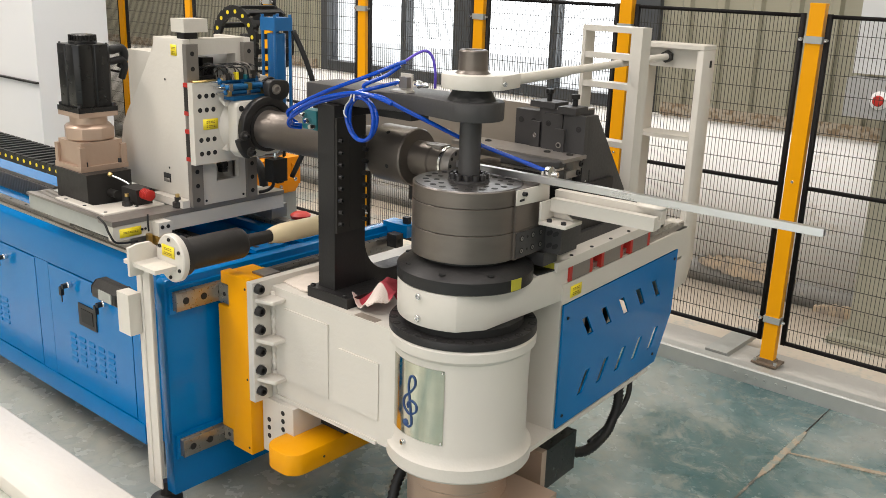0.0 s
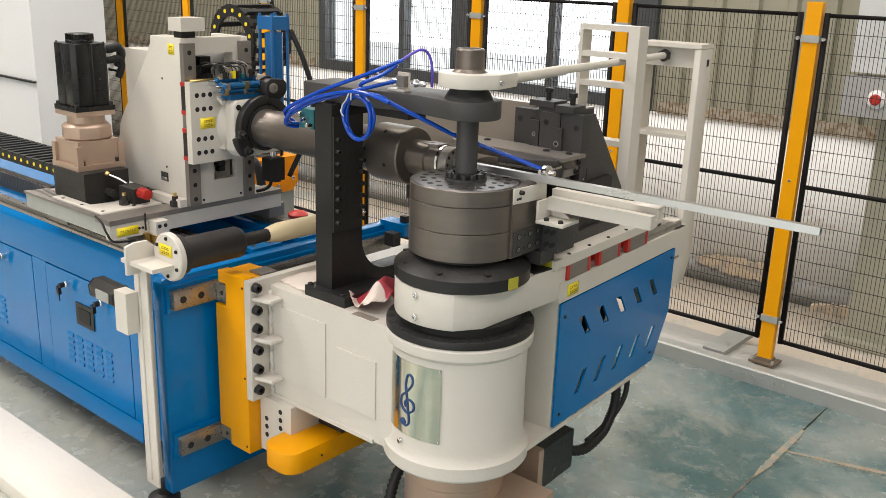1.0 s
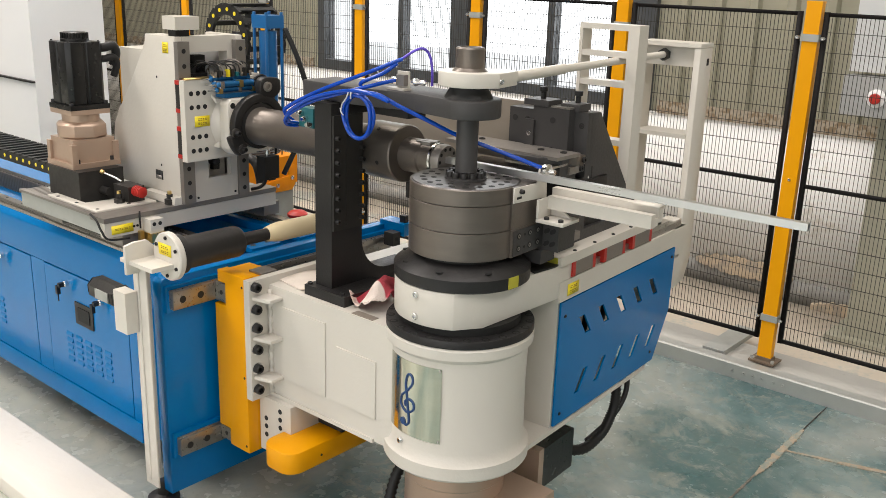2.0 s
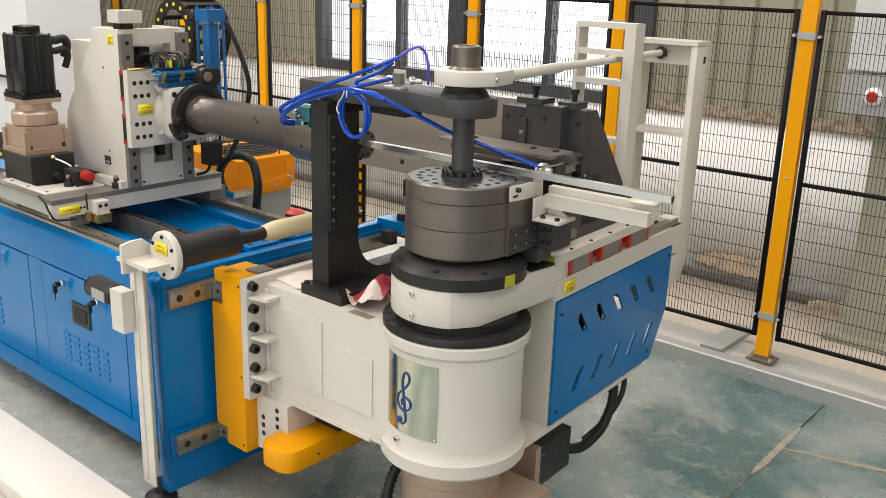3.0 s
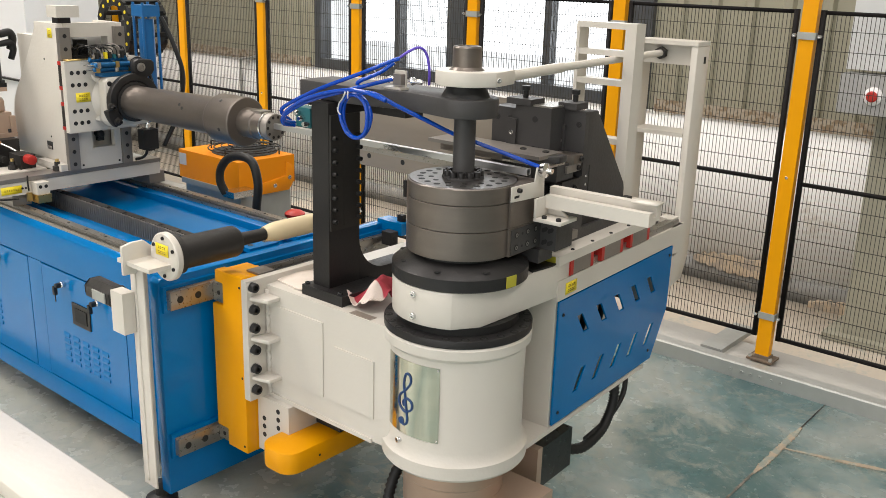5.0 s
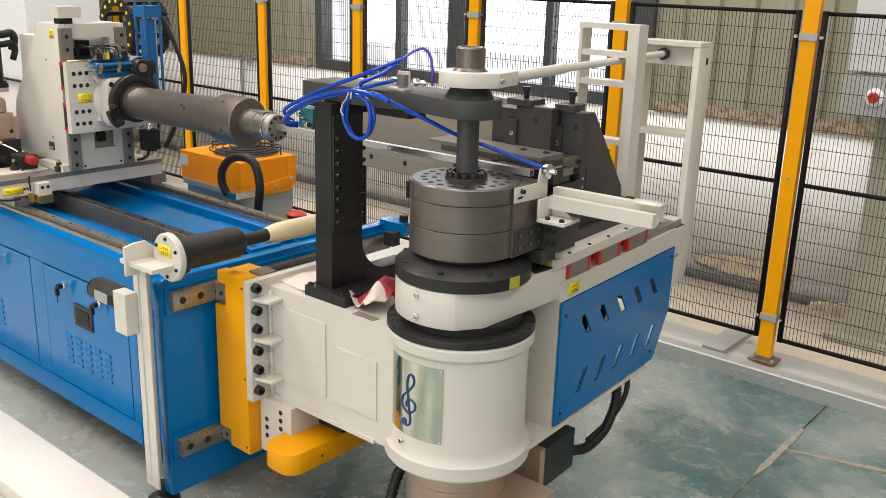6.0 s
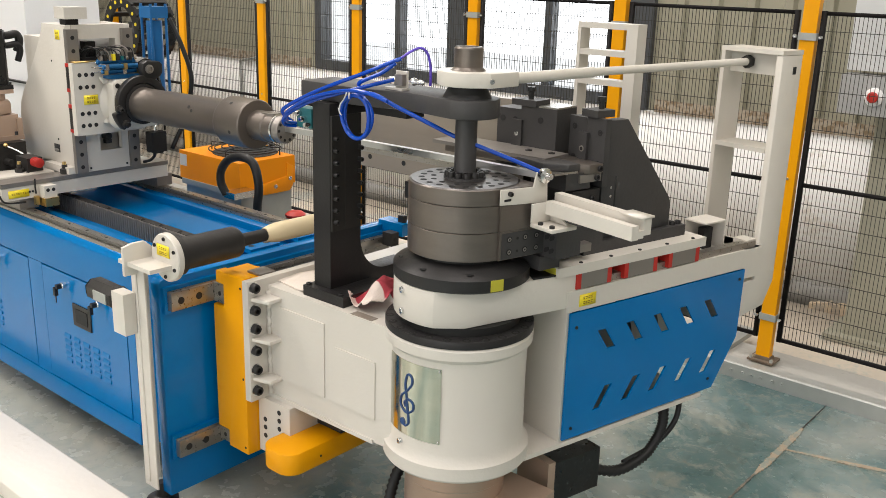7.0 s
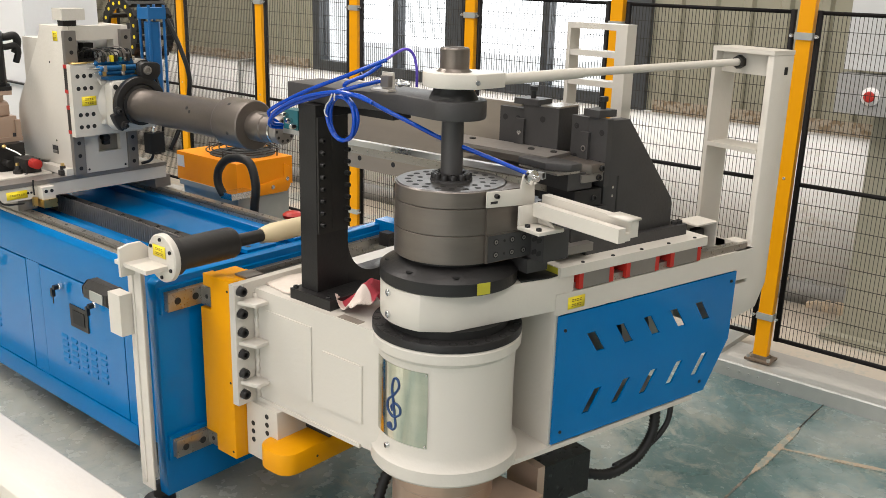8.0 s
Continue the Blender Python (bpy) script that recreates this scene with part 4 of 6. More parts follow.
# spindle housing
CY_, CZ_ = 1.897, 1.150
HX = 0.108
prof = [(1.800, 1.078), (1.800, 1.224), (1.814, 1.240), (1.975, 1.240), (1.985, 1.228), (1.985, 1.07), (1.97, 1.058), (1.82, 1.058)]
sh = part("spindle_housing", prism(B(), prof, "x", 0.060, HX), WHITE, car, "", 0.006)
part("housing_neck", lathe(B(), [(0.100, PXF), (0.086, 0.044), (0.080, 0.060)], (0, 1.885, CZ_), "x", 36), WHITE, sh)
part("housing_web", prism(B(), [(PXF, 1.078), (0.060, 1.078), (0.060, 1.100), (PXF, 1.084)], "y", 1.795, 1.96), WHITE, sh)
part("housing_web", prism(B(), [(PXF, 1.248), (0.060, 1.236), (0.060, 1.222), (PXF, 1.238)], "y", 1.79, 1.96), WHITE, sh)
bolts(sh, [(HX - 0.0005, 1.818, 1.218), (HX - 0.0005, 1.960, 1.222), (HX - 0.0005, 1.96, 1.082)], (0, 90, 0), 0.0095, 0.0015, HOLE, "plate_hole")
part("front_boss", lathe(B(), [(0.080, HX), (0.080, 0.116), (0.074, 0.118)], (0, CY_, CZ_), "x", 40), WHITE, sh)


def ring_arc(r0, r1, a0, a1, n=22):
    """A segment of a flat ring in the plane across the spindle."""
    ang = [radians(a0 + (a1 - a0) * i / n) for i in range(n + 1)]
    return [(CY_ + r1 * math.cos(a), CZ_ + r1 * math.sin(a)) for a in ang] + [(CY_ + r0 * math.cos(a), CZ_ + r0 * math.sin(a)) for a in ang[::-1]]


ring = part("clamp_ring", prism(B(), ring_arc(0.076, 0.104, -20, 200), "x", 0.119, 0.148), BLACK, car, "black split clamp ring", bevel=0.003)
part("ring_flange", lathe(B(), [(0.070, 0.120), (0.074, 0.121), (0.074, 0.146), (0.070, 0.147)], (0, CY_, CZ_), "x", 40), BLACK, ring)
part("clamp_lever", prism(B(), ring_arc(0.078, 0.124, 192, 226, 8), "x", 0.121, 0.152), BLACK, ring, bevel=0.007)
for a in (186, 219):
    yy, zz = CY_ + 0.104 * math.cos(radians(a)), CZ_ + 0.104 * math.sin(radians(a))
    sc = part("lever_screw", lathe(B(), [(0.015, 0.150), (0.015, 0.156), (0.012, 0.158)], (0, yy, zz), "x", 18), DARKBASE, ring)
    part("screw_head", lathe(B(), [(0.009, 0.158), (0.009, 0.172), (0.007, 0.174), (0.0045, 0.174), (0.004, 0.166)], (0, yy, zz), "x", 6), BLACK, sc)
part("ring_ear", prism(B(), [(1.905, 1.246), (1.897, 1.275), (1.903, 1.298), (1.918, 1.306), (1.972, 1.302), (1.984, 1.292), (1.984, 1.262), (1.972, 1.246), (1.952, 1.236)], "x", 0.116, 0.150), BLACK, ring, bevel=0.006)
part("ear_pin", lathe(B(), [(0.016, 0.150), (0.016, 0.156), (0.009, 0.158), (0.008, 0.154)], (0, 1.925, 1.276), "x", 20), GREYBLK, ring)
TILT = Matrix.Translation((0.15, CY_, CZ_)) @ pose(0, 0, 0, 0, -0.22, 1.0) @ Matrix.Translation((-0.15, -CY_, -CZ_))
prof = [(0.062, 0.118), (0.062, 0.150), (0.060, 0.154), (0.0605, 0.30), (0.062, 0.305), (0.062, 0.44), (0.0635, 0.445), (0.066, 0.640), (0.079, 0.662), (0.082, 0.668), (0.082, 0.786), (0.079, 0.790), (0.049, 0.794), (0.049, 0.858), (0.045, 0.862), (0.045, 0.902), (0.040, 0.906)]
part("chuck_barrel", lathe(B(), prof, (0, CY_, CZ_), "x", 64), TOOL, car, "long burnished steel chuck barrel", m=TILT)
part("nose_ring", lathe(B(), [(0.040, 0.898), (0.0465, 0.900), (0.0465, 0.907), (0.040, 0.908)], (0, CY_, CZ_), "x", 40), CHROME, car, m=TILT)
nose = part("chuck_nose", lathe(B(), [(0.040, 0.908), (0.0445, 0.910), (0.0445, 0.930), (0.042, 0.936), (0.018, 0.936)], (0, CY_, CZ_), "x", 40), GREYBLK, car, "bright collet nose", m=TILT)
bolts(nose, [(0.9355, CY_ + 0.033 * math.cos(k * math.pi / 5), CZ_ + 0.033 * math.sin(k * math.pi / 5)) for k in range(10)], (0, 90, 0), 0.005, 0.001, HOLE, "collet_hole")
blk("nose_flat", (0.84, 0.89, CY_ - 0.022, CY_ + 0.022, CZ_ + 0.037, CZ_ + 0.0475), GREYBLK, car, m=TILT)
for dx, a in ((0.72, 125), (0.745, 195), (0.50, 150), (0.52, 160)):
    r_ = 0.0822 if dx > 0.66 else 0.0645
    p_ = TILT @ Vector((dx, CY_ + r_ * math.cos(radians(a)), CZ_ + r_ * math.sin(radians(a))))
    part("grub_hole", lathe(B(), [(0.006, -0.002), (0.006, 0.0006)], seg=12), HOLE, car, m=Matrix.Translation(p_) @ pose(0, 0, 0, a - 90, 0, 0))
# air cylinders, fittings and leads on the housing
AN = material("blue_anodised", (0.012, 0.12, 0.30), 0.35, metal=0.5)
vb = blk("valve_block", (0.045, 0.095, 1.800, 1.935, 1.242, 1.256), AN, car, "blue anodised pneumatic valve block", 0.004)
rr = random.Random(3)
for k, (x, z) in enumerate(((0.052, 1.300), (0.066, 1.285), (0.082, 1.268), (0.090, 1.285))):
    cyl_ = part("air_cylinder", lathe(B(), [(0.004, 1.772), (0.0085, 1.776), (0.0085, 1.925), (0.004, 1.93)], (x, 0, z), "y", 14), AN, vb)
    for yy in (1.788, 1.862, 1.918):
        blk("cylinder_end", (x - 0.011, x + 0.011, yy - 0.007, yy + 0.007, z - 0.011, z + 0.011), (BRASS, CHROME, AN, AN, CHROME)[(k + int(yy * 1000)) % 5], cyl_, bevel=0.002)
    part("piston_rod", lathe(B(), [(0.0025, 1.745), (0.0025, 1.773)], (x, 0, z), "y", 8), CHROME, cyl_)
for k in range(9):
    y = 1.785 + 0.017 * k
    blk("fitting", (0.055, 0.07, y - 0.005, y + 0.005, 1.305, 1.318 + 0.016 * rr.random()), (CHROME, DARKBASE, CHROME, LABEL, DARKBASE, TEAL)[k % 6], vb, bevel=0.002)
for k in range(9):
    y = 1.79 + 0.016 * k
    bm = sweep(B(), [(0.06, y, 1.312), (0.055, y - 0.005, 1.335 + 0.012 * rr.random()), (0.02, y - 0.03, 1.338 + 0.018 * rr.random()), (-0.03, 1.76 + 0.010 * k, 1.318 + 0.02 * rr.random()), (-0.07, 1.78 + 0.01 * k, 1.30)], 0.0021, 6, 6)
    part("signal_wire", bm, (RUBBER, RUBBER, GREYBLK, RUBBER, RUBBER)[k % 5], vb)
for k in range(3):
    bm = sweep(B(), [(0.075, 1.93, 1.292 - 0.012 * k), (0.09, 1.955, 1.305 - 0.01 * k), (0.07, 2.00, 1.27), (0.04, 2.05, 1.16 - 0.02 * k), (0.02, 2.06, 1.02)], 0.0045, 8, 6)
    part("air_lead", bm, RUBBER, vb)
sw = blk("limit_switch", (0.03, 0.075, 1.968, 2.030, 0.948, 1.026), RUBBER, car, bevel=0.006)
blk("switch_rib", (0.028, 0.077, 1.985, 2.012, 0.944, 0.952), RUBBER, sw)
part("switch_stem", lathe(B(), [(0.009, 1.026), (0.009, 1.045), (0.005, 1.05)], (0.05, 2.0, 0), "z", 14), CHROME, sw)
part("switch_lead", sweep(B(), [(0.04, 2.0, 0.95), (0.03, 2.0, 0.925), (0.0, 2.0, 0.905), (-0.03, 1.99, 0.895)], 0.006), RUBBER, sw)
# lift cylinder and cable chain behind the tower
LB = material("blue_cylinder", (0.008, 0.12, 0.33), 0.35, vary=0.1, bump=0.01)
cyl = part("lift_cylinder", lathe(B(), [(0.030, 1.05), (0.030, 1.44)], (0.005, 2.05, 0), "z", 28), LB, car, "blue hydraulic lift cylinder")
for z in (1.05, 1.45):
    blk("end_cap", (-0.033, 0.043, 2.012, 2.088, z, z + 0.042), LB, cyl, bevel=0.004)
for dx, dy in ((-0.032, -0.032), (0.032, -0.032), (0.032, 0.032), (-0.032, 0.032)):
    part("tie_rod", lathe(B(), [(0.0055, 1.05), (0.0055, 1.502)], (0.005 + dx, 2.05 + dy, 0), "z", 8), LB, cyl)
blk("cylinder_bracket", (-0.10, 0.0, 1.962, 2.012, 1.05, 1.30), WHITE, car)
bm = sweep(B(), [(0.045, 2.09, 1.45), (0.08, 2.12, 1.34), (0.10, 2.14, 1.22), (0.08, 2.12, 1.08), (0.05, 2.07, 0.95)], 0.009)
part("hydraulic_hose", bm, RUBBER, car)


def chain_links(parent, places):
    """Links of a plastic cable chain, each with a yellow pin, along places (x, y, z, turn)."""
    base = pin = None
    for x, y, z, a in places:
        m = pose(x, y, z, 0, a, 0)
        if base is None:
            bm = B()
            prism(bm, [(-0.026, -0.02), (-0.026, 0.012), (-0.016, 0.02), (0.02, 0.02), (0.024, 0.01), (0.024, -0.012), (0.016, -0.02)], "y", -0.085, -0.073)
            prism(bm, [(-0.026, -0.02), (-0.026, 0.012), (-0.016, 0.02), (0.02, 0.02), (0.024, 0.01), (0.024, -0.012), (0.016, -0.02)], "y", 0.073, 0.085)
            box(bm, -0.008, 0.010, -0.073, 0.073, 0.012, 0.020)
            base = part("chain_link", bm, RUBBER, parent, smooth=False, m=m)
            pin = part("pin", lathe(B(), [(0.007, -0.0865), (0.007, -0.084)], (0, 0, 0), "y", 12), LABEL, base)
        else:
            same("pin", pin, same("chain_link", base, parent, m), Matrix.Identity(4))


arc = [(-0.235 + 0.105 * math.sin(radians(a)), 2.14, 1.395 + 0.105 * math.cos(radians(a)), a) for a in range(-90, 151, 24)]
chain_links(part("chain_guide", box(B(), -0.26, -0.21, 2.10, 2.14, 1.28, 1.42), BLACK, car), arc)
# servo motor on gearbox, on a dark block on the near side
mx, my = -0.402, 1.574
blk("motor_block", (-0.470, -0.270, 1.480, 1.640, 0.882, 0.985), DARKBASE, car, "dark phosphated mounting block", 0.004)
gb_ = part("gearbox", box(B(), mx - 0.074, mx + 0.074, my - 0.074, my + 0.074, 1.000, 1.080), GEAR, car, "champagne cast planetary gearbox", 0.014)
blk("gear_foot", (mx - 0.086, mx + 0.086, my - 0.086, my + 0.086, 0.985, 1.002), GEAR, gb_)
for sx, sy in ((1, -1), (-1, -1), (1, 1)):
    px_, py_ = mx + sx * 0.074, my + sy * 0.074
    blk("corner_pillar", (px_ - 0.010, px_ + 0.010, py_ - 0.010, py_ + 0.010, 1.002, 1.066), GEAR, gb_, "", 0.004)
    bolts(gb_, [(px_ + 0.0 * sx, py_ - 0.013 * sy, 1.002)], (0, 0, 0), 0.007, 0.014, BLACK, "cap_screw")
part("gear_body", lathe(B(), [(0.076, 1.080), (0.082, 1.086), (0.082, 1.122), (0.074, 1.130), (0.062, 1.134)], (mx, my, 0), "z", 8), GEAR, gb_, bevel=0.002)
part("gear_neck", lathe(B(), [(0.060, 1.130), (0.060, 1.160)], (mx, my, 0), "z", 32), GEAR, gb_)
blk("gear_flange", (mx - 0.069, mx + 0.069, my - 0.069, my + 0.069, 1.160, 1.176), GEAR, gb_)
prof = [(-0.064, -0.05), (-0.05, -0.064), (-0.006, -0.064), (-0.004, -0.060), (0.004, -0.060), (0.006, -0.064), (0.05, -0.064), (0.064, -0.05), (0.064, -0.006), (0.060, -0.004), (0.060, 0.004), (0.064, 0.006), (0.064, 0.05), (0.05, 0.064), (-0.05, 0.064), (-0.064, 0.05)]
mo = part("servo_motor", prism(B(), [(mx + a, my + b) for a, b in prof], "z", 1.192, 1.394), MOTOR, car, "black servo motor with ribbed cap", 0.002)
blk("motor_flange", (mx - 0.070, mx + 0.070, my - 0.070, my + 0.070, 1.176, 1.192), MOTOR, mo)
part("encoder_cap", lathe(B(), [(0.045, 1.394), (0.045, 1.402), (0.040, 1.406), (0.040, 1.420), (0.034, 1.424), (0.01, 1.425)], (mx, my, 0), "z", 28), MOTOR, mo)
fins = B()
for k in range(24):
    a = radians(15 * k)
    cxx, cyy = mx + 0.041 * math.cos(a), my + 0.041 * math.sin(a)
    box(fins, cxx - 0.0022, cxx + 0.0022, cyy - 0.0022, cyy + 0.0022, 1.400, 1.422)
tagged(part("cap_ribs", fins, MOTOR, mo, smooth=False), kind="stuff")
bolts(mo, [(mx + sx * 0.053, my + sy * 0.053, 1.394) for sx in (-1, 1) for sy in (-1, 1)], (0, 0, 0), 0.0035, 0.004, BLACK, "cap_screw")
for dx in (-0.060, 0.060):
    bolts(mo, [(mx + dx, my - 0.060, 1.192), (mx + dx, my + 0.060, 1.192)], (0, 0, 0), 0.008, 0.010, BLACK)
for z, r_ in ((1.372, 0.015), (1.335, 0.012)):
    bm = sweep(B(), [(mx + 0.03, my + 0.064, z), (mx + 0.03, my + 0.085, z), (mx + 0.035, my + 0.115, z + 0.004), (mx + 0.03, my + 0.128, z - 0.02), (mx + 0.02, my + 0.12, z - 0.06)], r_, 14)
    part("motor_plug", bm, RUBBER, mo)
bm = B()
for k in range(5):
    lathe(bm, [(0.013, k * 0.009), (0.018, k * 0.009 + 0.003), (0.018, k * 0.009 + 0.006), (0.013, k * 0.009 + 0.009)], (-0.135, 1.60, 0.932), "x", 20)
part("red_spring", bm, RED, car, "red compression spring")
ad = blk("adjuster", (-0.225, -0.135, 1.575, 1.632, 0.8945, 0.945), DARKBASE, car, "", 0.004)
part("adjuster_shaft", lathe(B(), [(0.011, -0.32), (0.013, -0.315), (0.013, -0.225)], (0, 1.560, 0.918), "x", 16), DARKBASE, ad)
part("adjuster_lever", sweep(B(), [(-0.215, 1.60, 0.948), (-0.235, 1.585, 0.962), (-0.262, 1.565, 0.975)], 0.004, 8), CHROME, ad)
part("lever_knob", lathe(B(), [(0.004, 0), (0.008, 0.003), (0.008, 0.012), (0.003, 0.015)], seg=14), BRASS, ad, m=pose(-0.262, 1.565, 0.975, 0, -60, 30))
for x, y in ((-0.160, 1.555), (-0.05, 1.672)):
    nt = part("clamp_nut", lathe(B(), [(0.017, 0.890), (0.017, 0.908), (0.010, 0.910), (0.010, 0.924)], (x, y, 0), "z", 6), DARKBASE, car)
    part("brass_tip", lathe(B(), [(0.007, 0.924), (0.007, 0.934)], (x, y, 0), "z", 10), BRASS, nt)

# cable chain trailing behind the carriage
chain_links(car, [(-0.60 - 0.05 * i, 1.68, 0.915, 0) for i in range(42)])

# square tube gripped in the chuck
tube = thing("square_tube", pose(-2.53, 0, 0), "bright square aluminium tube gripped by the chuck", "tube")
bm = B()
rings = []
for h in (0.0087, 0.0072):
    for x in ((0.93, 1.918) if h > 0.008 else (1.918, 0.93)):
        rings.append([bm.verts.new((x, CY_ + a * h, CZ_ + 0.0042 + b * h)) for a, b in ((-1, -1), (1, -1), (1, 1), (-1, 1))])
for p, q in zip(rings, rings[1:] + rings[:1]):
    for k in range(4):
        bm.faces.new((p[k], p[(k + 1) % 4], q[(k + 1) % 4], q[k]))
bmesh.ops.recalc_face_normals(bm, faces=bm.faces[:])
part("tube_wall", bm, ALU, tube, bevel=0.0007, smooth=False, m=TILT)


# ---------------- bending head ----------------
AX, AY = -1.477, 1.815       # bending axis
head = thing("bending_head", pose(0, 0, 0), "ivory bending head on a yellow slide plate, with round column", "bending head")
NY = 1.626
bm = prism(B(), [(-2.110, 0.198), (-2.110, 0.772), (-2.240, 0.772), (-2.240, 0.733), (-2.205, 0.733), (-2.205, 0.662), (-2.257, 0.662),
                 (-2.257, 0.252), (-2.205, 0.252), (-2.205, 0.198)], "y", 1.585, 1.622)
part("slide_plate", bm, YELLOW, head, "yellow enamelled slide plate with rail notches", 0.003)
for z0, z1 in ((0.668, 0.727), (0.204, 0.247)):
    g = blk("rail_carriage", (-2.2575, -2.208, 1.590, 1.63, z0, z1), RAIL, head, "steel rail carriage in the plate's notch", 0.002)
    bolts(g, [(-2.230, 1.590, (z0 + z1) / 2)], (90, 0, 0), 0.007, 0.001, HOLE, "carriage_hole")
blk("back_plate", (-2.245, -2.112, 1.622, 1.71, 0.198, 0.764), YELLOW, head)
blk("carrier_plate", (-2.245, -2.112, 1.7105, 2.05, 0.198, 0.716), DARKBASE, head)
blk("plate_cover", (-2.17, -2.112, 1.65, 1.71, 0.765, 0.771), GREYBLK, head, "grey steel cover strip")
for z0, z1 in ((0.655, 0.740), (0.180, 0.258)):
    blk("slide_block", (-2.2585, -2.245, 1.632, 1.76, z0, z1), YELLOW, head, bevel=0.004)
bolts(head, [(-2.122, 1.585, z) for z in (0.74, 0.45, 0.22)], (90, 0, 0), 0.004, 0.001, HOLE, "screw_hole")
# flange with its cap screws and gussets
blk("flange", (-2.109, -2.083, 1.582, 2.02, 0.388, 0.768), WHITE, head, bevel=0.003)
blk("lower_flange", (-2.109, -1.965, NY + 0.004, 2.0, 0.205, 0.3875), WHITE, head, bevel=0.004)
bolts(head, [(-2.079, NY + 0.004, z) for z in (0.317, 0.290, 0.262)] + [(-2.013, NY + 0.004, z) for z in (0.360, 0.333, 0.306)], (90, 0, 0), 0.008, 0.0012, HOLE, "plate_hole")
first = None
for z in (0.748, 0.679, 0.621, 0.552, 0.491, 0.423):
    m = pose(-2.083, 1.602, z, 0, 90, 0)
    if first is None:
        first = part("cap_screw", bolt_mesh(0.0145, 0.018), BLACK, head, "black socket-head screw", m=m)
        w = part("washer", lathe(B(), [(0.018, 0), (0.018, 0.004)], seg=18), CHROME, first)
    else:
        same("washer", w, same("cap_screw", first, head, m), Matrix.Identity(4))
BF = 1.655                   # near face of the box
for z in (0.714, 0.588, 0.462):
    bm = prism(B(), [(-2.083, 1.590), (-2.083, BF), (-2.02, BF), (-2.02, 1.607)], "z", z - 0.006, z + 0.006)
    part("gusset", bm, WHITE, head, bevel=0.003)
bm = box(B(), -2.083, AX, BF, 2.0, 0.392, 0.745)
part("box_body", bm, WHITE, head, bevel=0.006)
blk("raised_panel", (-2.026, -1.835, BF - 0.004, BF, 0.461, 0.690), WHITE, head, bevel=0.0015)
blk("raised_panel", (-1.790, -1.633, BF - 0.004, BF, 0.462, 0.633), WHITE, head, bevel=0.0015)
bm = B()
sweep(bm, [(-2.076 + 0.0025 * math.sin(1.9 * k), BF - 0.002, 0.40 + 0.0085 * k) for k in range(40)], 0.008, 6, 2)
part("weld_seam", bm, WHITE, head)
blk("bottom_lip", (-2.083, -1.64, BF - 0.006, BF + 0.01, 0.388, 0.400), WHITE, head, bevel=0.002)
ser = blk("serial_plate", (-1.735, -1.655, BF + 0.004, BF + 0.03, 0.745, 0.7465), BEIGE, head, "small engraved steel plate")
bolts(head, [(-1.60, BF + 0.05, 0.745), (-2.05, BF + 0.06, 0.745)], (0, 0, 0), 0.007, 0.001, HOLE, "lifting_hole")
# added dark block whose colour gives the shade of the gap under the box
blk("gap_shade_block", (-2.01, -1.86, 1.74, 1.9, 0.305, 0.396), DARKBASE, head)
# yellow bumper under the box, carried by the fixed bed
arcp = [(-1.950 + 0.05 * math.cos(radians(a)), 1.588 + 0.05 * math.sin(radians(a))) for a in range(180, 271, 15)]
arcq = [(-1.912 + 0.05 * math.cos(radians(a)), 1.588 + 0.05 * math.sin(radians(a))) for a in range(270, 361, 15)]
bm = prism(B(), arcp + arcq + [(-1.862, 2.05), (-2.000, 2.05)], "z", 0.232, 0.300)
bp = part("bumper", bm, YELLOW, bed, "yellow enamelled bumper under the box", 0.004)
blk("bumper_arm", (EX, -1.862, 2.05, 2.12, 0.20, 0.300), YELLOW, bed, "", 0.004)
bolts(bp, [(-1.862, 1.66, 0.262)], (0, 90, 0), 0.004, 0.001, HOLE, "screw_hole")
# round column with lip, ring and base flange
cprof = [(0.15, 0.358), (0.17, 0.368), (0.197, 0.376), (0.202, 0.383), (0.202, 0.418), (0.192, 0.428), (0.186, 0.45), (0.184, 0.60), (0.186, 0.705), (0.199, 0.718), (0.200, 0.742), (0.196, 0.748)]
part("column", lathe(B(), cprof, (AX, AY, 0), "z", 72), WHITE, head, "ivory round column with a rolled base flange")
rg = part("slew_ring", lathe(B(), [(0.19, 0.748), (0.199, 0.750), (0.199, 0.7675), (0.1975, 0.770), (0.15, 0.770)], (AX, AY, 0), "z", 80), BLACK, head, "black slewing ring with countersunk screws", 0)
bolts(rg, [(AX + 0.186 * math.cos(radians(a)), AY + 0.186 * math.sin(radians(a)), 0.7698) for a in range(0, 360, 15)], (0, 0, 0), 0.0115, 0.0008, HOLE, "ring_hole")
bolts(rg, [(AX + 0.186 * math.cos(radians(a)), AY + 0.186 * math.sin(radians(a)) - 0.001, 0.7703) for a in range(0, 360, 15)], (0, 0, 0), 0.0065, 0.001, BLACK, "ring_screw")
part("gear_housing", lathe(B(), [(0.135, 0.08), (0.14, 0.09), (0.14, 0.31), (0.146, 0.316), (0.146, 0.358)], (AX, AY, 0), "z", 40), GEAR, head, "champagne cast gear housing")
bm = sweep(B(), [(AX - 0.13, AY - 0.02, 0.33), (AX - 0.175, AY - 0.05, 0.24), (AX - 0.16, AY - 0.10, 0.14), (AX - 0.10, AY - 0.14, 0.03)], 0.016, 12, 14, 0.12)
part("floor_conduit", bm, RUBBER, head, "black corrugated conduit under the column")
blk("drive_body", (AX + 0.06, AX + 0.24, AY - 0.02, AY + 0.15, 0.13, 0.27), GEAR, head, bevel=0.008)
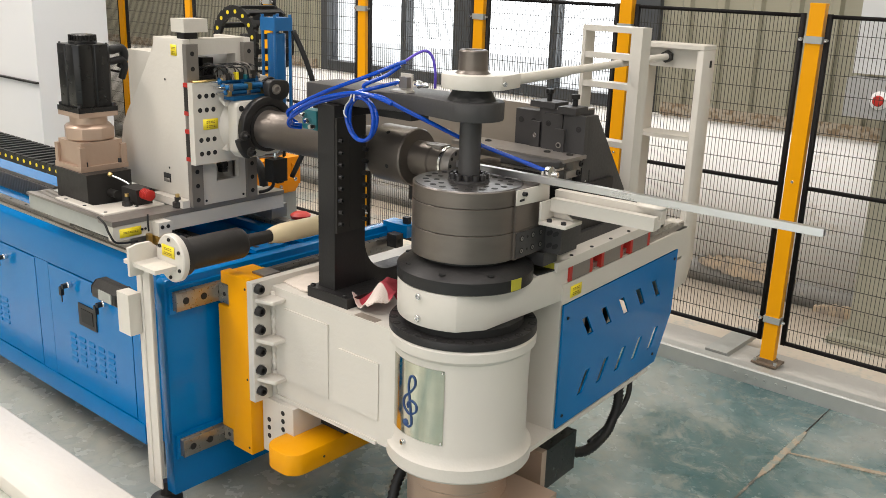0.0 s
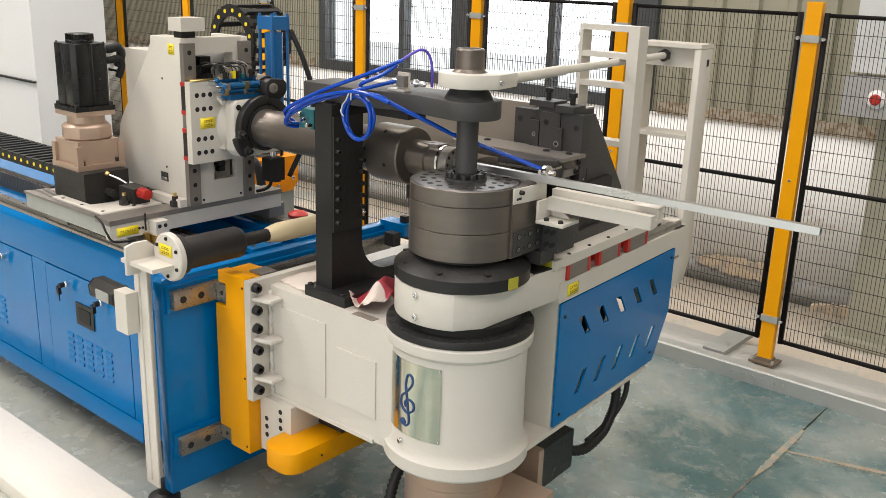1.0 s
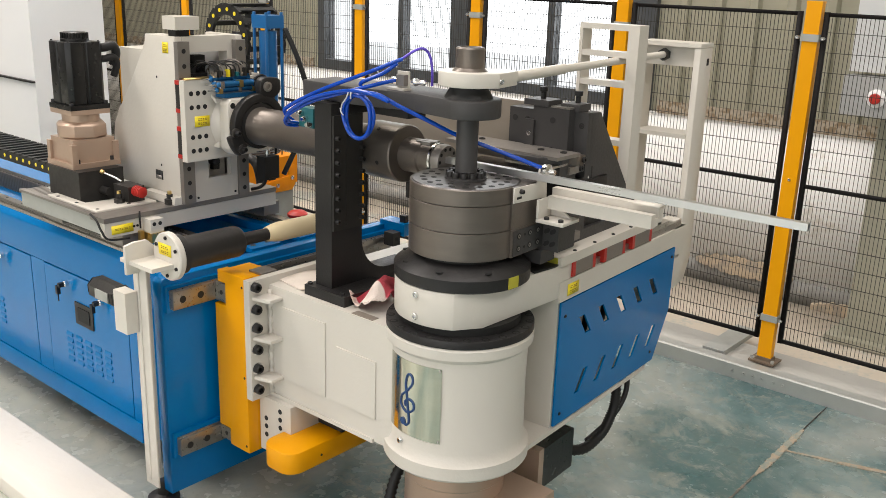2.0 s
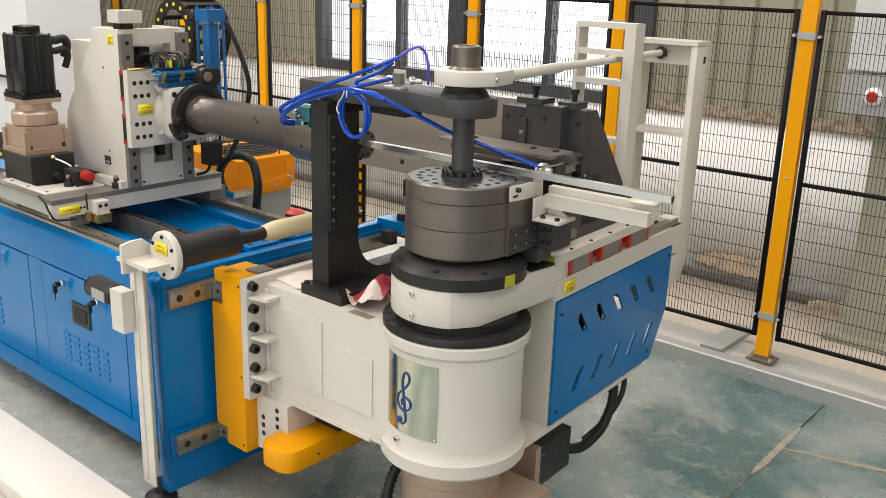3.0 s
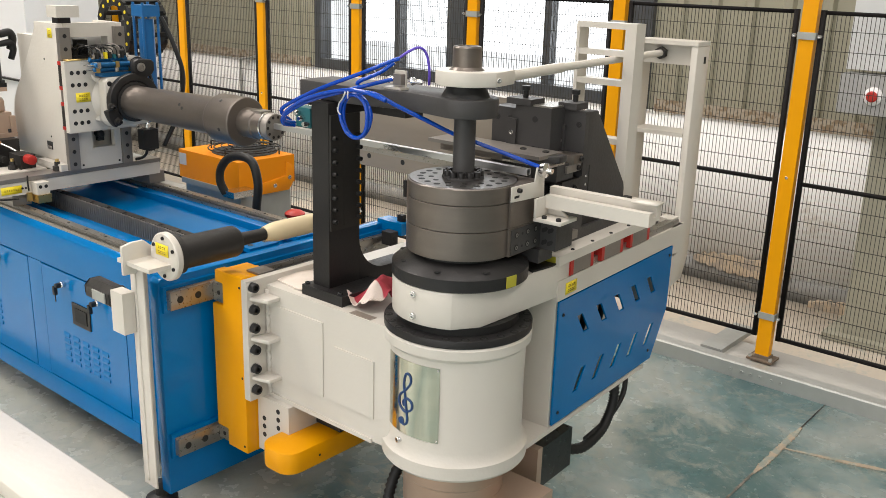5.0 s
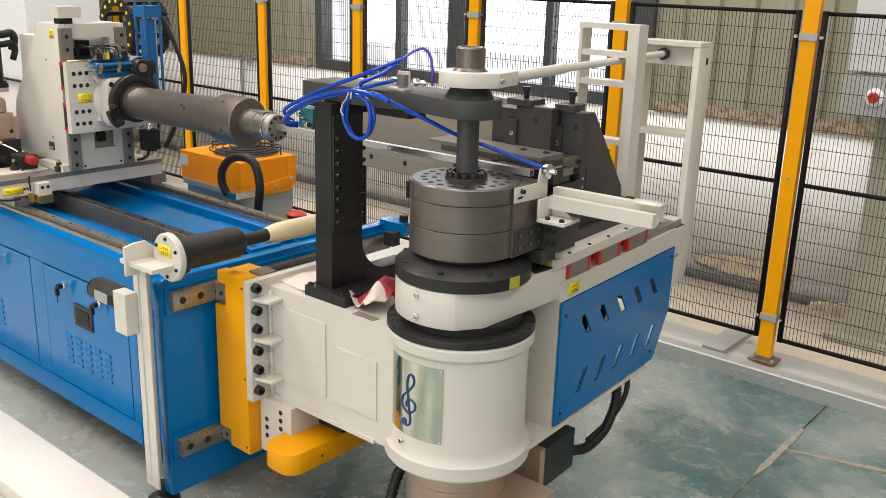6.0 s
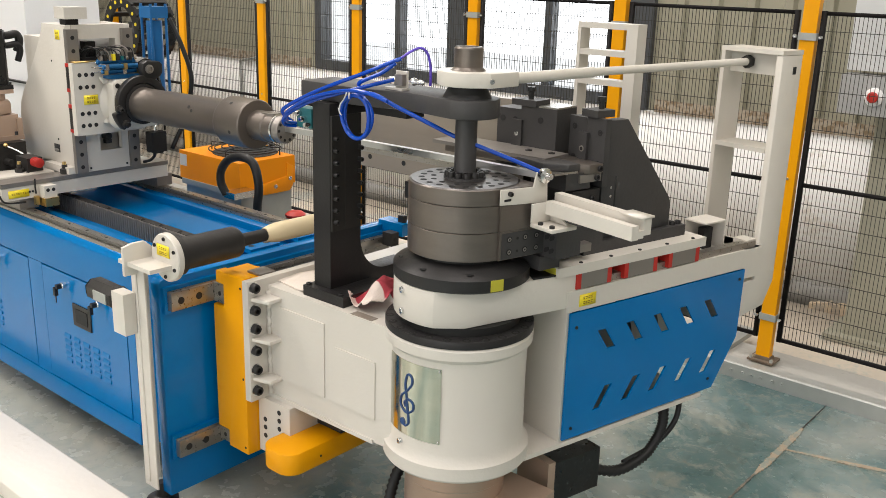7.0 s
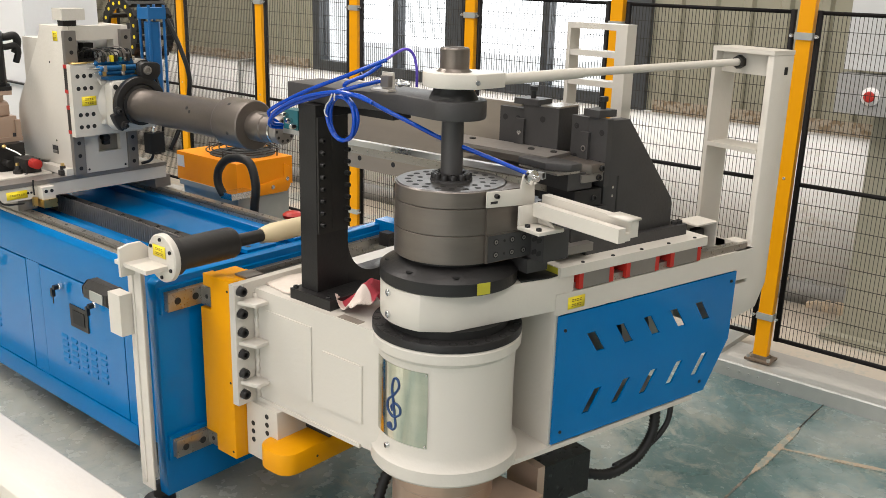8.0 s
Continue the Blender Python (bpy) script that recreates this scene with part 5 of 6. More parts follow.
# curved name plate with treble-clef emblem
np_ = B()
R = 0.1872
a0, a1, z0, z1 = 232.5, 296.5, 0.478, 0.688
cols = []
for i in range(17):
    a = radians(a0 + (a1 - a0) * i / 16)
    cols.append([np_.verts.new((AX + r * math.cos(a), AY + r * math.sin(a), z)) for r, z in ((R - 0.002, z0), (R, z0), (R, z1), (R - 0.002, z1))])
for p, q in zip(cols, cols[1:]):
    for k in range(3):
        np_.faces.new((p[k], q[k], q[k + 1], p[k + 1]))
bmesh.ops.recalc_face_normals(np_, faces=np_.faces[:])
nameplate = part("name_plate", np_, PLATE, head, "brushed steel plate with a blue clef emblem")


def on_column(u, v, r):
    """A place on the column's face, u metres round it from the plate's middle, v up."""
    a = radians((a0 + a1) / 2) + u / R
    return (AX + r * math.cos(a), AY + r * math.sin(a), (z0 + z1) / 2 + v)


clef = [(-0.018, -0.078), (-0.006, -0.086), (0.006, -0.07), (0.002, -0.03), (-0.004, 0.02), (-0.008, 0.055), (0.0, 0.088), (0.014, 0.085), (0.016, 0.062),
        (0.0, 0.035), (-0.024, 0.008), (-0.026, -0.022), (-0.004, -0.04), (0.020, -0.026), (0.020, -0.002), (0.002, 0.006), (-0.010, -0.008), (-0.006, -0.022)]
bm = sweep(B(), [on_column(u * 0.98 + 0.004, v * 0.84 - 0.006, R + 0.0006) for u, v in clef], 0.0033, 6, 8)
lathe(bm, [(0.010, 0), (0.010, 0.002)], (0, 0, 0), "z", 16)
bmesh.ops.transform(bm, matrix=Matrix.Translation(on_column(-0.013, -0.070, R)) @ Matrix.Rotation(radians((a0 + a1) / 2), 4, "Z") @ Matrix.Rotation(radians(90), 4, "Y"), verts=bm.verts[-32:])
part("emblem", bm, INDIGO, nameplate, "dark blue clef-shaped emblem")
bolts(nameplate, [on_column(u, v, R) for u in (-0.099, 0.099) for v in (-0.099, 0.099)], (90, 0, -18), 0.004, 0.002, CHROME, "rivet")
bolts(head, [on_column(-0.02, -0.13, 0.184)], (90, 0, -18), 0.008, 0.012, CHROME, "grease_nipple")
# dark clamp post on the box, with foot, fillet and bolt row
cp = part("clamp_post", box(B(), -1.925, -1.858, 1.70, 1.818, 0.775, 1.30), BLACK, head, "black oxide post with a row of cap screws", 0.004)
blk("post_foot", (-1.945, -1.779, 1.674, 1.86, 0.745, 0.775), BLACK, head, bevel=0.004)
fil = [(1.818, 0.775)] + [(1.818 + 0.11 - 0.11 * math.cos(radians(a)), 0.905 - 0.11 * math.sin(radians(a))) for a in range(0, 91, 10)] + [(2.03, 0.795), (2.03, 0.745), (1.818, 0.745)]
part("post_fillet", prism(B(), fil, "x", -1.925, -1.858), BLACK, head, bevel=0.003)
kb = blk("key_bar", (-1.858, -1.851, 1.702, 1.812, 0.944, 1.268), DARKBASE, cp, bevel=0.002)
blk("slot", (-1.8515, -1.8495, 1.750, 1.756, 0.955, 1.235), DARKBASE, kb)
bolts(cp, [(-1.851, 1.712, 0.972 + 0.0335 * i) for i in range(8)], (0, 90, 0), 0.0065, 0.014, BLACK, "cap_screw")
bolts(cp, [(-1.851, 1.803, 0.972 + 0.0335 * i) for i in range(8)], (0, 90, 0), 0.0065, 0.016, BLACK, "cap_screw")
bolts(head, [(x, y, 0.775) for x in (-1.935, -1.80) for y in (1.687, 1.845)], (0, 0, 0), 0.008, 0.006, BLACK, "foot_bolt")
# top arm from the post to the axis
ta = [(-2.005, 1.728), (-1.79, 1.722), (-1.62, 1.76), (AX - 0.0, AY - 0.078)] + [(AX + 0.085 * math.cos(radians(a)), AY + 0.080 * math.sin(radians(a))) for a in range(-80, 91, 17)] + [(-1.62, 1.90), (-1.80, 1.90), (-2.005, 1.852)]
part("top_arm", prism(B(), ta, "z", 1.303, 1.350), PHOS, head, "black oxide tie arm", 0.004)
blk("arm_seat", (-1.925, -1.845, 1.735, 1.88, 1.27, 1.303), BLACK, head)
blk("post_wedge", (-1.80, -1.66, 1.79, 1.86, 1.275, 1.303), BLACK, head)
part("bearing_cap", lathe(B(), [(0.062, 1.350), (0.058, 1.358), (0.050, 1.372), (0.050, 1.378)], (AX, AY, 0), "z", 40), RUBBER, head)
# air valve on the top arm
vv = blk("valve_mount", (-1.70, -1.66, 1.79, 1.796, 1.350, 1.398), WHITE, head, "ivory valve bracket", 0.002)
blk("mount_foot", (-1.715, -1.655, 1.765, 1.796, 1.3505, 1.356), WHITE, vv, "", 0.001)
blk("valve_body", (-1.690, -1.662, 1.774, 1.790, 1.362, 1.390), GREYBLK, vv, "", 0.004)
part("fitting", lathe(B(), [(0.008, 0), (0.011, 0.01), (0.007, 0.02), (0.007, 0.04), (0.003, 0.045)], (-1.64, 1.785, 1.375), "x", 12), CHROME, vv)
part("fitting", lathe(B(), [(0.008, -0.03), (0.010, -0.02), (0.010, 0.0)], (-1.69, 1.785, 1.372), "x", 12), CHROME, vv)
tv = blk("teal_valve", (-2.03, -1.97, 1.735, 1.775, 1.215, 1.27), TEAL, head, "teal pneumatic valve")
for k in range(3):
    part("fitting", lathe(B(), [(0.007, 0), (0.009, -0.012), (0.006, -0.02)], (-2.015 + 0.018 * k, 1.735, 1.255 - 0.014 * k), "y", 12), CHROME, tv)
# air hoses
for k, pts in enumerate((
        [(-2.055, 1.735, 1.228), (-2.048, 1.700, 1.252), (-2.023, 1.690, 1.276), (-1.899, 1.700, 1.333), (-1.746, 1.720, 1.391), (-1.669, 1.745, 1.425), (-1.649, 1.755, 1.433)],
        [(-2.036, 1.735, 1.224), (-2.024, 1.690, 1.236), (-1.994, 1.670, 1.267), (-1.894, 1.665, 1.315), (-1.773, 1.665, 1.346), (-1.690, 1.665, 1.351), (-1.616, 1.670, 1.336)],
        [(-2.036, 1.735, 1.216), (-2.038, 1.695, 1.225), (-2.008, 1.675, 1.254), (-1.917, 1.675, 1.300), (-1.811, 1.680, 1.333), (-1.726, 1.720, 1.361), (-1.693, 1.775, 1.375)],
        [(-1.757, 1.710, 1.359), (-1.747, 1.710, 1.370), (-1.695, 1.730, 1.395), (-1.664, 1.750, 1.422)],
        [(-1.732 + (0.053 + 0.003 * math.sin(k * 1.3)) * math.cos(radians(100 - 28 * k)), 1.672 + 0.004 * (k // 7), 1.283 + 0.056 * math.sin(radians(100 - 28 * k))) for k in range(27)],
        [(-1.659, 1.755, 1.429), (-1.630, 1.770, 1.452), (-1.614, 1.790, 1.461), (-1.608, 1.810, 1.445), (-1.606, 1.820, 1.409), (-1.614, 1.830, 1.364)],
)):
    part("air_hose", sweep(B(), pts, 0.0054 if k < 5 else 0.0036, 8, 10), HOSE if k < 5 else material("violet_hose", (0.13, 0.08, 0.55), 0.3, bump=0), head)
for pts in ([(-1.720, 1.735, 1.405), (-1.712, 1.728, 1.398), (-1.706, 1.735, 1.386)],
            [(-1.752, 1.662, 1.345), (-1.750, 1.656, 1.337), (-1.758, 1.658, 1.327), (-1.772, 1.660, 1.314), (-1.779, 1.662, 1.298)],
            [(-1.742, 1.662, 1.347), (-1.738, 1.657, 1.338), (-1.741, 1.660, 1.330)],
            [(-1.788, 1.668, 1.300), (-1.779, 1.663, 1.290), (-1.772, 1.664, 1.284)]):
    part("cable_tie", sweep(B(), pts, 0.0019, 6, 5), GREYP, head, "white plastic cable tie")
# pressure-die side behind the tube
PX = 2.17
pp = blk("back_plate", (-2.40, -1.60, PX + 0.11, PX + 0.14, 0.985, 1.285), BEIGE, head, "ground steel back plate with bolt holes", 0.003)
bolts(pp, [(-2.33 + 0.055 * k, PX + 0.11, 1.062) for k in range(11)], (90, 0, 0), 0.0045, 0.001, HOLE, "tapped_hole")
bolts(pp, [(x, PX + 0.11, z) for x in (-2.28, -2.12, -1.95, -1.8) for z in (1.022, 1.215)], (90, 0, 0), 0.009, 0.001, HOLE, "plate_hole")
blk("wiper_bar", (-2.42, -1.40, PX - 0.035, PX, 1.075, 1.10), RAIL, head, "bright guide bar", 0.002)
blk("plate_bed", (-2.04, -1.40, PX + 0.03, PX + 0.40, 0.93, 0.985), BLACK, head)
blk("plate_leg", (-2.02, -1.70, PX + 0.05, PX + 0.25, 0.745, 0.93), BLACK, head)
blk("rear_deck", (-2.10, -1.42, 2.0, 2.66, 0.70, 0.745), WHITE, head)
blk("deck_apron", (-2.166, -1.60, 2.0, 2.5, 0.40, 0.70), WHITE, head)
# fixed ladder frame at the back
for x, w_ in ((-1.634, 0.012), (-1.460, 0.038)):
    blk("ladder_post", (x, x + w_, 2.55, 2.605, 0.745, 1.494), WHITE, head, bevel=0.004)
for z in (1.421, 1.331, 1.15):
    blk("ladder_rung", (-1.622, -1.460, 2.552, 2.60, z - 0.009, z + 0.009), WHITE, head, bevel=0.003)
blk("ladder_top", (-1.634, -1.422, 2.55, 2.605, 1.494, 1.512), WHITE, head, bevel=0.003)

# pressure die slide: moves towards the tube and back
pds = part("pressure_slide", box(B(), -1.72, -1.42, 2.10, 2.34, 1.045, 1.085), BLACK, head, "black pressure-die slide with cap screws", 0.003)
d1 = blk("die_block", (-1.665, -1.572, 2.168, 2.25, 1.085, 1.276), PHOS, pds, "", 0.003)
d2 = blk("die_block", (-1.568, -1.446, 2.150, 2.25, 1.085, 1.290), PHOS, pds, "", 0.003)
bolts(pds, [(x, 2.168, z) for x in (-1.645, -1.60) for z in (1.14, 1.245)] + [(x, 2.150, z) for x in (-1.50,) for z in (1.17, 1.255)], (90, 0, 0), 0.009, 0.001, HOLE, "plate_hole")
blk("t_slot", (-1.592, -1.560, 2.142, 2.152, 1.13, 1.25), PHOS, pds)
bolts(pds, [(-1.576, 2.142, 1.21)], (90, 0, 0), 0.007, 0.001, CHROME, "slot_screw")
blk("adjust_plate", (-1.60, -1.515, 2.146, 2.215, 1.291, 1.308), PHOS, pds, "", 0.003)
blk("top_shim", (-1.51, -1.446, 2.152, 2.25, 1.2905, 1.295), RAIL, pds)
part("adjust_screw", lathe(B(), [(0.008, 1.308), (0.008, 1.328), (0.0125, 1.330), (0.0125, 1.342)], (-1.557, 2.18, 0), "z", 12), RUBBER, pds)
blk("die_insert", (-1.80, -1.40, 2.035, 2.15, 1.166, 1.176), GREYBLK, pds, "ground steel pressure die", 0.002)
blk("die_insert", (-1.78, -1.50, 2.07, 2.15, 1.140, 1.164), TOOL, pds, "burnished pressure die", 0.002)
blk("die_insert", (-1.74, -1.50, 2.08, 2.15, 1.087, 1.118), TOOL, pds, "burnished pressure die", 0.002)
bolts(pds, [(-1.50, 2.10, 1.176), (-1.43, 2.11, 1.176), (-1.72, 2.11, 1.176)], (0, 0, 0), 0.010, 0.004, DARKBASE, "die_screw")

# rags left on the box
def rag(name, pts, mat, label, seed):
    rr = random.Random(seed)
    bm = B()
    n = len(pts)
    x0, x1 = min(p[0] for p in pts), max(p[0] for p in pts)
    y0, y1 = min(p[1] for p in pts), max(p[1] for p in pts)
    N = 72
    grid = {}

    def inside(x, y):
        c = False
        for i in range(n):
            (ax, ay), (bx, by) = pts[i], pts[(i + 1) % n]
            if (ay > y) != (by > y) and x < (bx - ax) * (y - ay) / (by - ay) + ax:
                c = not c
        return c
    for i in range(N + 1):
        for j in range(N + 1):
            x, y = x0 + (x1 - x0) * i / N, y0 + (y1 - y0) * j / N
            f = noise.noise(Vector((x * 15 + seed, y * 11, 0)))
            g = noise.noise(Vector((x * 34, y * 16 + seed, 3)))
            grid[i, j] = (x, y, 0.749 + HEAP[name] * max(0, 0.45 + f) + 0.35 * HEAP[name] * max(0, g))
    verts = {}

    def vert(k):
        if k not in verts:
            verts[k] = bm.verts.new(grid[k])
        return verts[k]
    for i in range(N):
        for j in range(N):
            c = grid[i, j]
            if inside(c[0], c[1]):
                bm.faces.new([vert(k) for k in ((i, j), (i + 1, j), (i + 1, j + 1), (i, j + 1))])
    ext = bmesh.ops.extrude_face_region(bm, geom=bm.faces[:])
    bmesh.ops.translate(bm, vec=(0, 0, -0.003), verts=[e for e in ext["geom"] if isinstance(e, bmesh.types.BMVert)])
    bmesh.ops.recalc_face_normals(bm, faces=bm.faces[:])
    ob = part(name, bm, mat)
    return tagged(ob, label, "rag")


HEAP = {"pale_cloth": 0.006, "red_cloth": 0.085}
rag1 = rag("pale_cloth", [(-2.12, 1.70), (-1.97, 1.68), (-1.94, 1.69), (-1.94, 1.95), (-2.12, 1.96)], CLOTHW, "flat pale cloth lying on the bending head", 2)
rag2 = rag("red_cloth", [(-1.79, 1.70), (-1.69, 1.675), (-1.665, 1.73), (-1.69, 1.80), (-1.71, 1.88), (-1.76, 1.86)], CLOTHR, "crumpled red and white rag beside the black post", 5)


def hem():
    """The red cloth turns pale towards its hanging near edge."""
    n, l = CLOTHR.node_tree.nodes, CLOTHR.node_tree.links
    bsdf = n["Principled BSDF"]
    red = bsdf.inputs["Base Color"].links[0].from_socket
    co, ax = n.new("ShaderNodeTexCoord"), n.new("ShaderNodeSeparateXYZ")
    l.new(co.outputs["Object"], ax.inputs[0])
    wave, off, edge, mix = n.new("ShaderNodeTexNoise"), n.new("ShaderNodeMath"), n.new("ShaderNodeMapRange"), n.new("ShaderNodeMix")
    wave.inputs["Scale"].default_value = 9.0
    l.new(co.outputs["Object"], wave.inputs[0])
    off.operation = "MULTIPLY_ADD"
    off.inputs[1].default_value = 0.09
    l.new(wave.outputs[0], off.inputs[0])
    l.new(ax.outputs[1], off.inputs[2])
    edge.inputs[1].default_value, edge.inputs[2].default_value = 1.768, 1.764
    l.new(off.outputs[0], edge.inputs[0])
    mix.data_type = "RGBA"
    l.new(edge.outputs[0], mix.inputs[0])
    l.new(red, mix.inputs[6])
    mix.inputs[7].default_value = (0.70, 0.60, 0.54, 1)
    l.new(mix.outputs[2], bsdf.inputs["Base Color"])


hem()

# ---------------- swing arm ----------------
# local frame: the bending axis is the origin, the arm runs along +Y
REST = 3.3
arm = thing("swing_arm", pose(AX, AY, 0, 0, 0, REST), "ivory swing arm with blue slotted side panel and black bending die", "swing arm")
hub = [(0.178 * math.cos(radians(a)), 0.178 * math.sin(radians(a))) for a in range(100, 301, 8)]
hub = [(-0.098, 0.30)] + hub + [(0.09, -0.153), (0.135, -0.09), (0.163, 0.24), (0.163, 0.30)]
part("hub_plate", prism(B(), hub, "z", 0.791, 0.889), WHITE, arm, bevel=0.004)
part("bearing_race", lathe(B(), [(0.162, 0.770), (0.162, 0.791)], (0, 0, 0), "z", 48), RUBBER, arm)
bolts(arm, [(-0.012, -0.176, 0.870), (-0.012, -0.176, 0.812)], (90, 0, -8), 0.009, 0.008, CHROME, "grease_nipple")
bm = box(B(), -0.10, 0.165, 0.235, 1.085, 0.778, 0.838)
part("arm_beam", bm, WHITE, arm, bevel=0.004)
blk("arm_web", (-0.08, 0.157, 0.245, 0.262, 0.385, 0.778), WHITE, arm, bevel=0.003)
blk("bottom_plate", (-0.10, 0.166, 0.10, 0.855, 0.374, 0.388), WHITE, arm, bevel=0.003)
blk("end_web", (-0.08, 0.157, 0.99, 1.005, 0.56, 0.778), WHITE, arm)
# blue panel with two rows of slots, built round its openings
PXL, PZ0, PZ1 = 0.160, 0.394, 0.774
slots = []
for i in range(5):
    y = 0.360 + 0.1152 * i
    slots.append([(y, 0.703), (y + 0.033, 0.703), (y + 0.078, 0.640), (y + 0.045, 0.640)])
for i in range(5):
    y = 0.362 + 0.1175 * i
    slots.append([(y, 0.458), (y + 0.030, 0.458), (y + 0.075, 0.525), (y + 0.045, 0.525)])
out = [(0.250, PZ0), (0.905, PZ0), (1.005, 0.55), (1.008, PZ1), (0.250, PZ1)]
bm = B()


def ring2d(pts):
    vs = [bm.verts.new((PXL, p[0], p[1])) for p in pts]
    return [bm.edges.new((vs[i], vs[(i + 1) % len(vs)])) for i in range(len(vs))]


edges2 = ring2d(out)
for s in slots:
    edges2 += ring2d(s)
bmesh.ops.triangle_fill(bm, use_beauty=True, use_dissolve=False, edges=edges2)
ext = bmesh.ops.extrude_face_region(bm, geom=bm.faces[:])
bmesh.ops.translate(bm, vec=(0.006, 0, 0), verts=[e for e in ext["geom"] if isinstance(e, bmesh.types.BMVert)])
bmesh.ops.recalc_face_normals(bm, faces=bm.faces[:])
panel = part("side_panel", bm, BLUE, arm, "blue enamelled panel with slanted slots", smooth=False)
bolts(panel, [(PXL + 0.006, y, z) for y, z in ((0.275, 0.73), (0.985, 0.745), (0.88, 0.43), (0.28, 0.425))], (0, 90, 0), 0.005, 0.003, BLACK)
im = part("inner_motor", lathe(B(), [(0.055, 0.275), (0.06, 0.28), (0.06, 0.40), (0.05, 0.41)], (0.06, 0, 0.66), "y", 28), MOTOR, arm, "black drive motor inside the arm")
blk("motor_foot", (0.0, 0.12, 0.30, 0.38, 0.56, 0.61), BLACK, im)
blk("inner_wall", (-0.06, -0.05, 0.262, 0.99, 0.40, 0.778), WHITE, arm, "ivory inner web")
for y in (0.60, 0.72):
    part("inner_hose", sweep(B(), [(0.02, y, 0.46), (0.05, y + 0.02, 0.58), (0.06, y - 0.02, 0.68), (0.03, y - 0.05, 0.76)], 0.011, 10), RUBBER, arm)
bm = prism(B(), [(0.060, 0.165), (0.150, 0.120), (0.164, 0.205), (0.158, 0.262), (-0.07, 0.262), (-0.07, 0.18)], "z", 0.889, 0.894)
part("way_cover", bm, RUBBER, arm, "black rubber way cover", 0.001)
stickers(arm, pose(0.1656, 0.31, 0.806, 90, 0, 90), 0.062, 0.034)
# motor slung below the arm
mot = blk("arm_motor", (0.02, 0.13, 0.262, 0.450, 0.168, 0.300), MOTOR, arm, "black servo motor slung under the arm", 0.006)
blk("motor_flange", (0.005, 0.136, 0.235, 0.262, 0.160, 0.310), GEAR, mot, "", 0.006)
bm = sweep(B(), [(0.09, 0.44, 0.215), (0.12, 0.54, 0.186), (0.13, 0.642, 0.205), (0.13, 0.700, 0.246), (0.13, 0.727, 0.300), (0.12, 0.735, 0.38)], 0.016, 12, 14, 0.12)
part("corrugated_hose", bm, RUBBER, arm, "black corrugated conduit")
bm = sweep(B(), [(0.11, 0.58, 0.196), (0.13, 0.70, 0.235), (0.14, 0.775, 0.300), (0.13, 0.80, 0.38)], 0.009, 10)
part("signal_cable", bm, RUBBER, arm)
# black table and stacked bending die
part("die_table", lathe(B(), [(0.176, 0.889), (0.180, 0.892), (0.180, 0.922), (0.174, 0.927), (0.13, 0.948), (0.12, 0.952)], (0, 0, 0), "z", 72), BLACK, arm, "black die table with grease holes")
bolts(arm, [(0.158 * math.cos(radians(a)), 0.158 * math.sin(radians(a)), 0.934) for a in (200, 240, 285, 330)], (0, 0, 0), 0.009, 0.002, HOLE, "table_hole")
blk("yellow_mark", (0.166, 0.1812, -0.018, 0.018, 0.893, 0.9225), OLIVE, arm, m=pose(0, 0, 0, 0, 0, -8))
for k, (zz0, zz1) in enumerate(((0.960, 1.0325), (1.0335, 1.1005), (1.1015, 1.142))):
    d = lathe(B(), [(0.142, zz0), (0.1435, zz0 + 0.0012), (0.1435, zz1 - 0.0012), (0.142, zz1)], (0, 0, 0), "z", 80)
    part("die_layer", d, TOOL, arm, "burnished steel bending die layer")
    blk("die_clamp_end", (0.0, 0.150, 0.0, 0.125, zz0, zz1), TOOL, arm, bevel=0.002)
part("die_top", lathe(B(), [(0.139, 1.142), (0.137, 1.1445)], (0, 0, 0), "z", 80), TOPSTEEL, arm, "ground die top")
part("die_collar", lathe(B(), [(0.125, 0.948), (0.125, 0.960)], (0, 0, 0), "z", 48), RUBBER, arm)
bolts(arm, [(0.11 * math.cos(radians(a)), 0.11 * math.sin(radians(a)), 1.144) for a in range(0, 360, 18)], (0, 0, 0), 0.0085, 0.001, HOLE, "die_hole")
bolts(arm, [(0.082 * math.cos(radians(a)), 0.082 * math.sin(radians(a)), 1.144) for a in range(9, 360, 30)], (0, 0, 0), 0.0075, 0.001, HOLE, "die_hole")
bolts(arm, [(0.043 * math.cos(radians(a)), 0.043 * math.sin(radians(a)), 1.150) for a in range(0, 360, 30)], (0, 0, 0), 0.0095, 0.014, BLACK, "cap_screw")
part("shaft", lathe(B(), [(0.054, 1.144), (0.054, 1.150), (0.029, 1.152), (0.028, 1.157), (0.028, 1.303)], (0, 0, 0), "z", 40), PHOS, arm, "black draw shaft through the die")
# tie rod clamp and nut at the top
prof = [(0.078 * math.cos(radians(a)), 0.078 * math.sin(radians(a))) for a in range(112, 341, 12)] + [(0.090, 0.0), (0.078, 0.100), (0.030, 0.122)]
part("tie_clamp", prism(B(), prof, "z", 1.380, 1.416), WHITE, arm, "ivory tie-rod clamp", 0.003)
bolts(arm, [(0.098, -0.003, 1.398)], (90, 0, 60), 0.006, 0.006, CHROME)
part("shaft_nut", lathe(B(), [(0.045, 1.416), (0.040, 1.420), (0.0365, 1.424), (0.0365, 1.470), (0.033, 1.474), (0.026, 1.474), (0.024, 1.468)], (0, 0, 0), "z", 36), TOOL, arm, "burnished shaft nut")
bm = B()
rod(bm, (0.052, 0.10, 1.397), (0.036, 0.40, 1.40), 0.0145, 20)
rod(bm, (0.036, 0.39, 1.40), (0.012, 1.128, 1.404), 0.0115, 20)
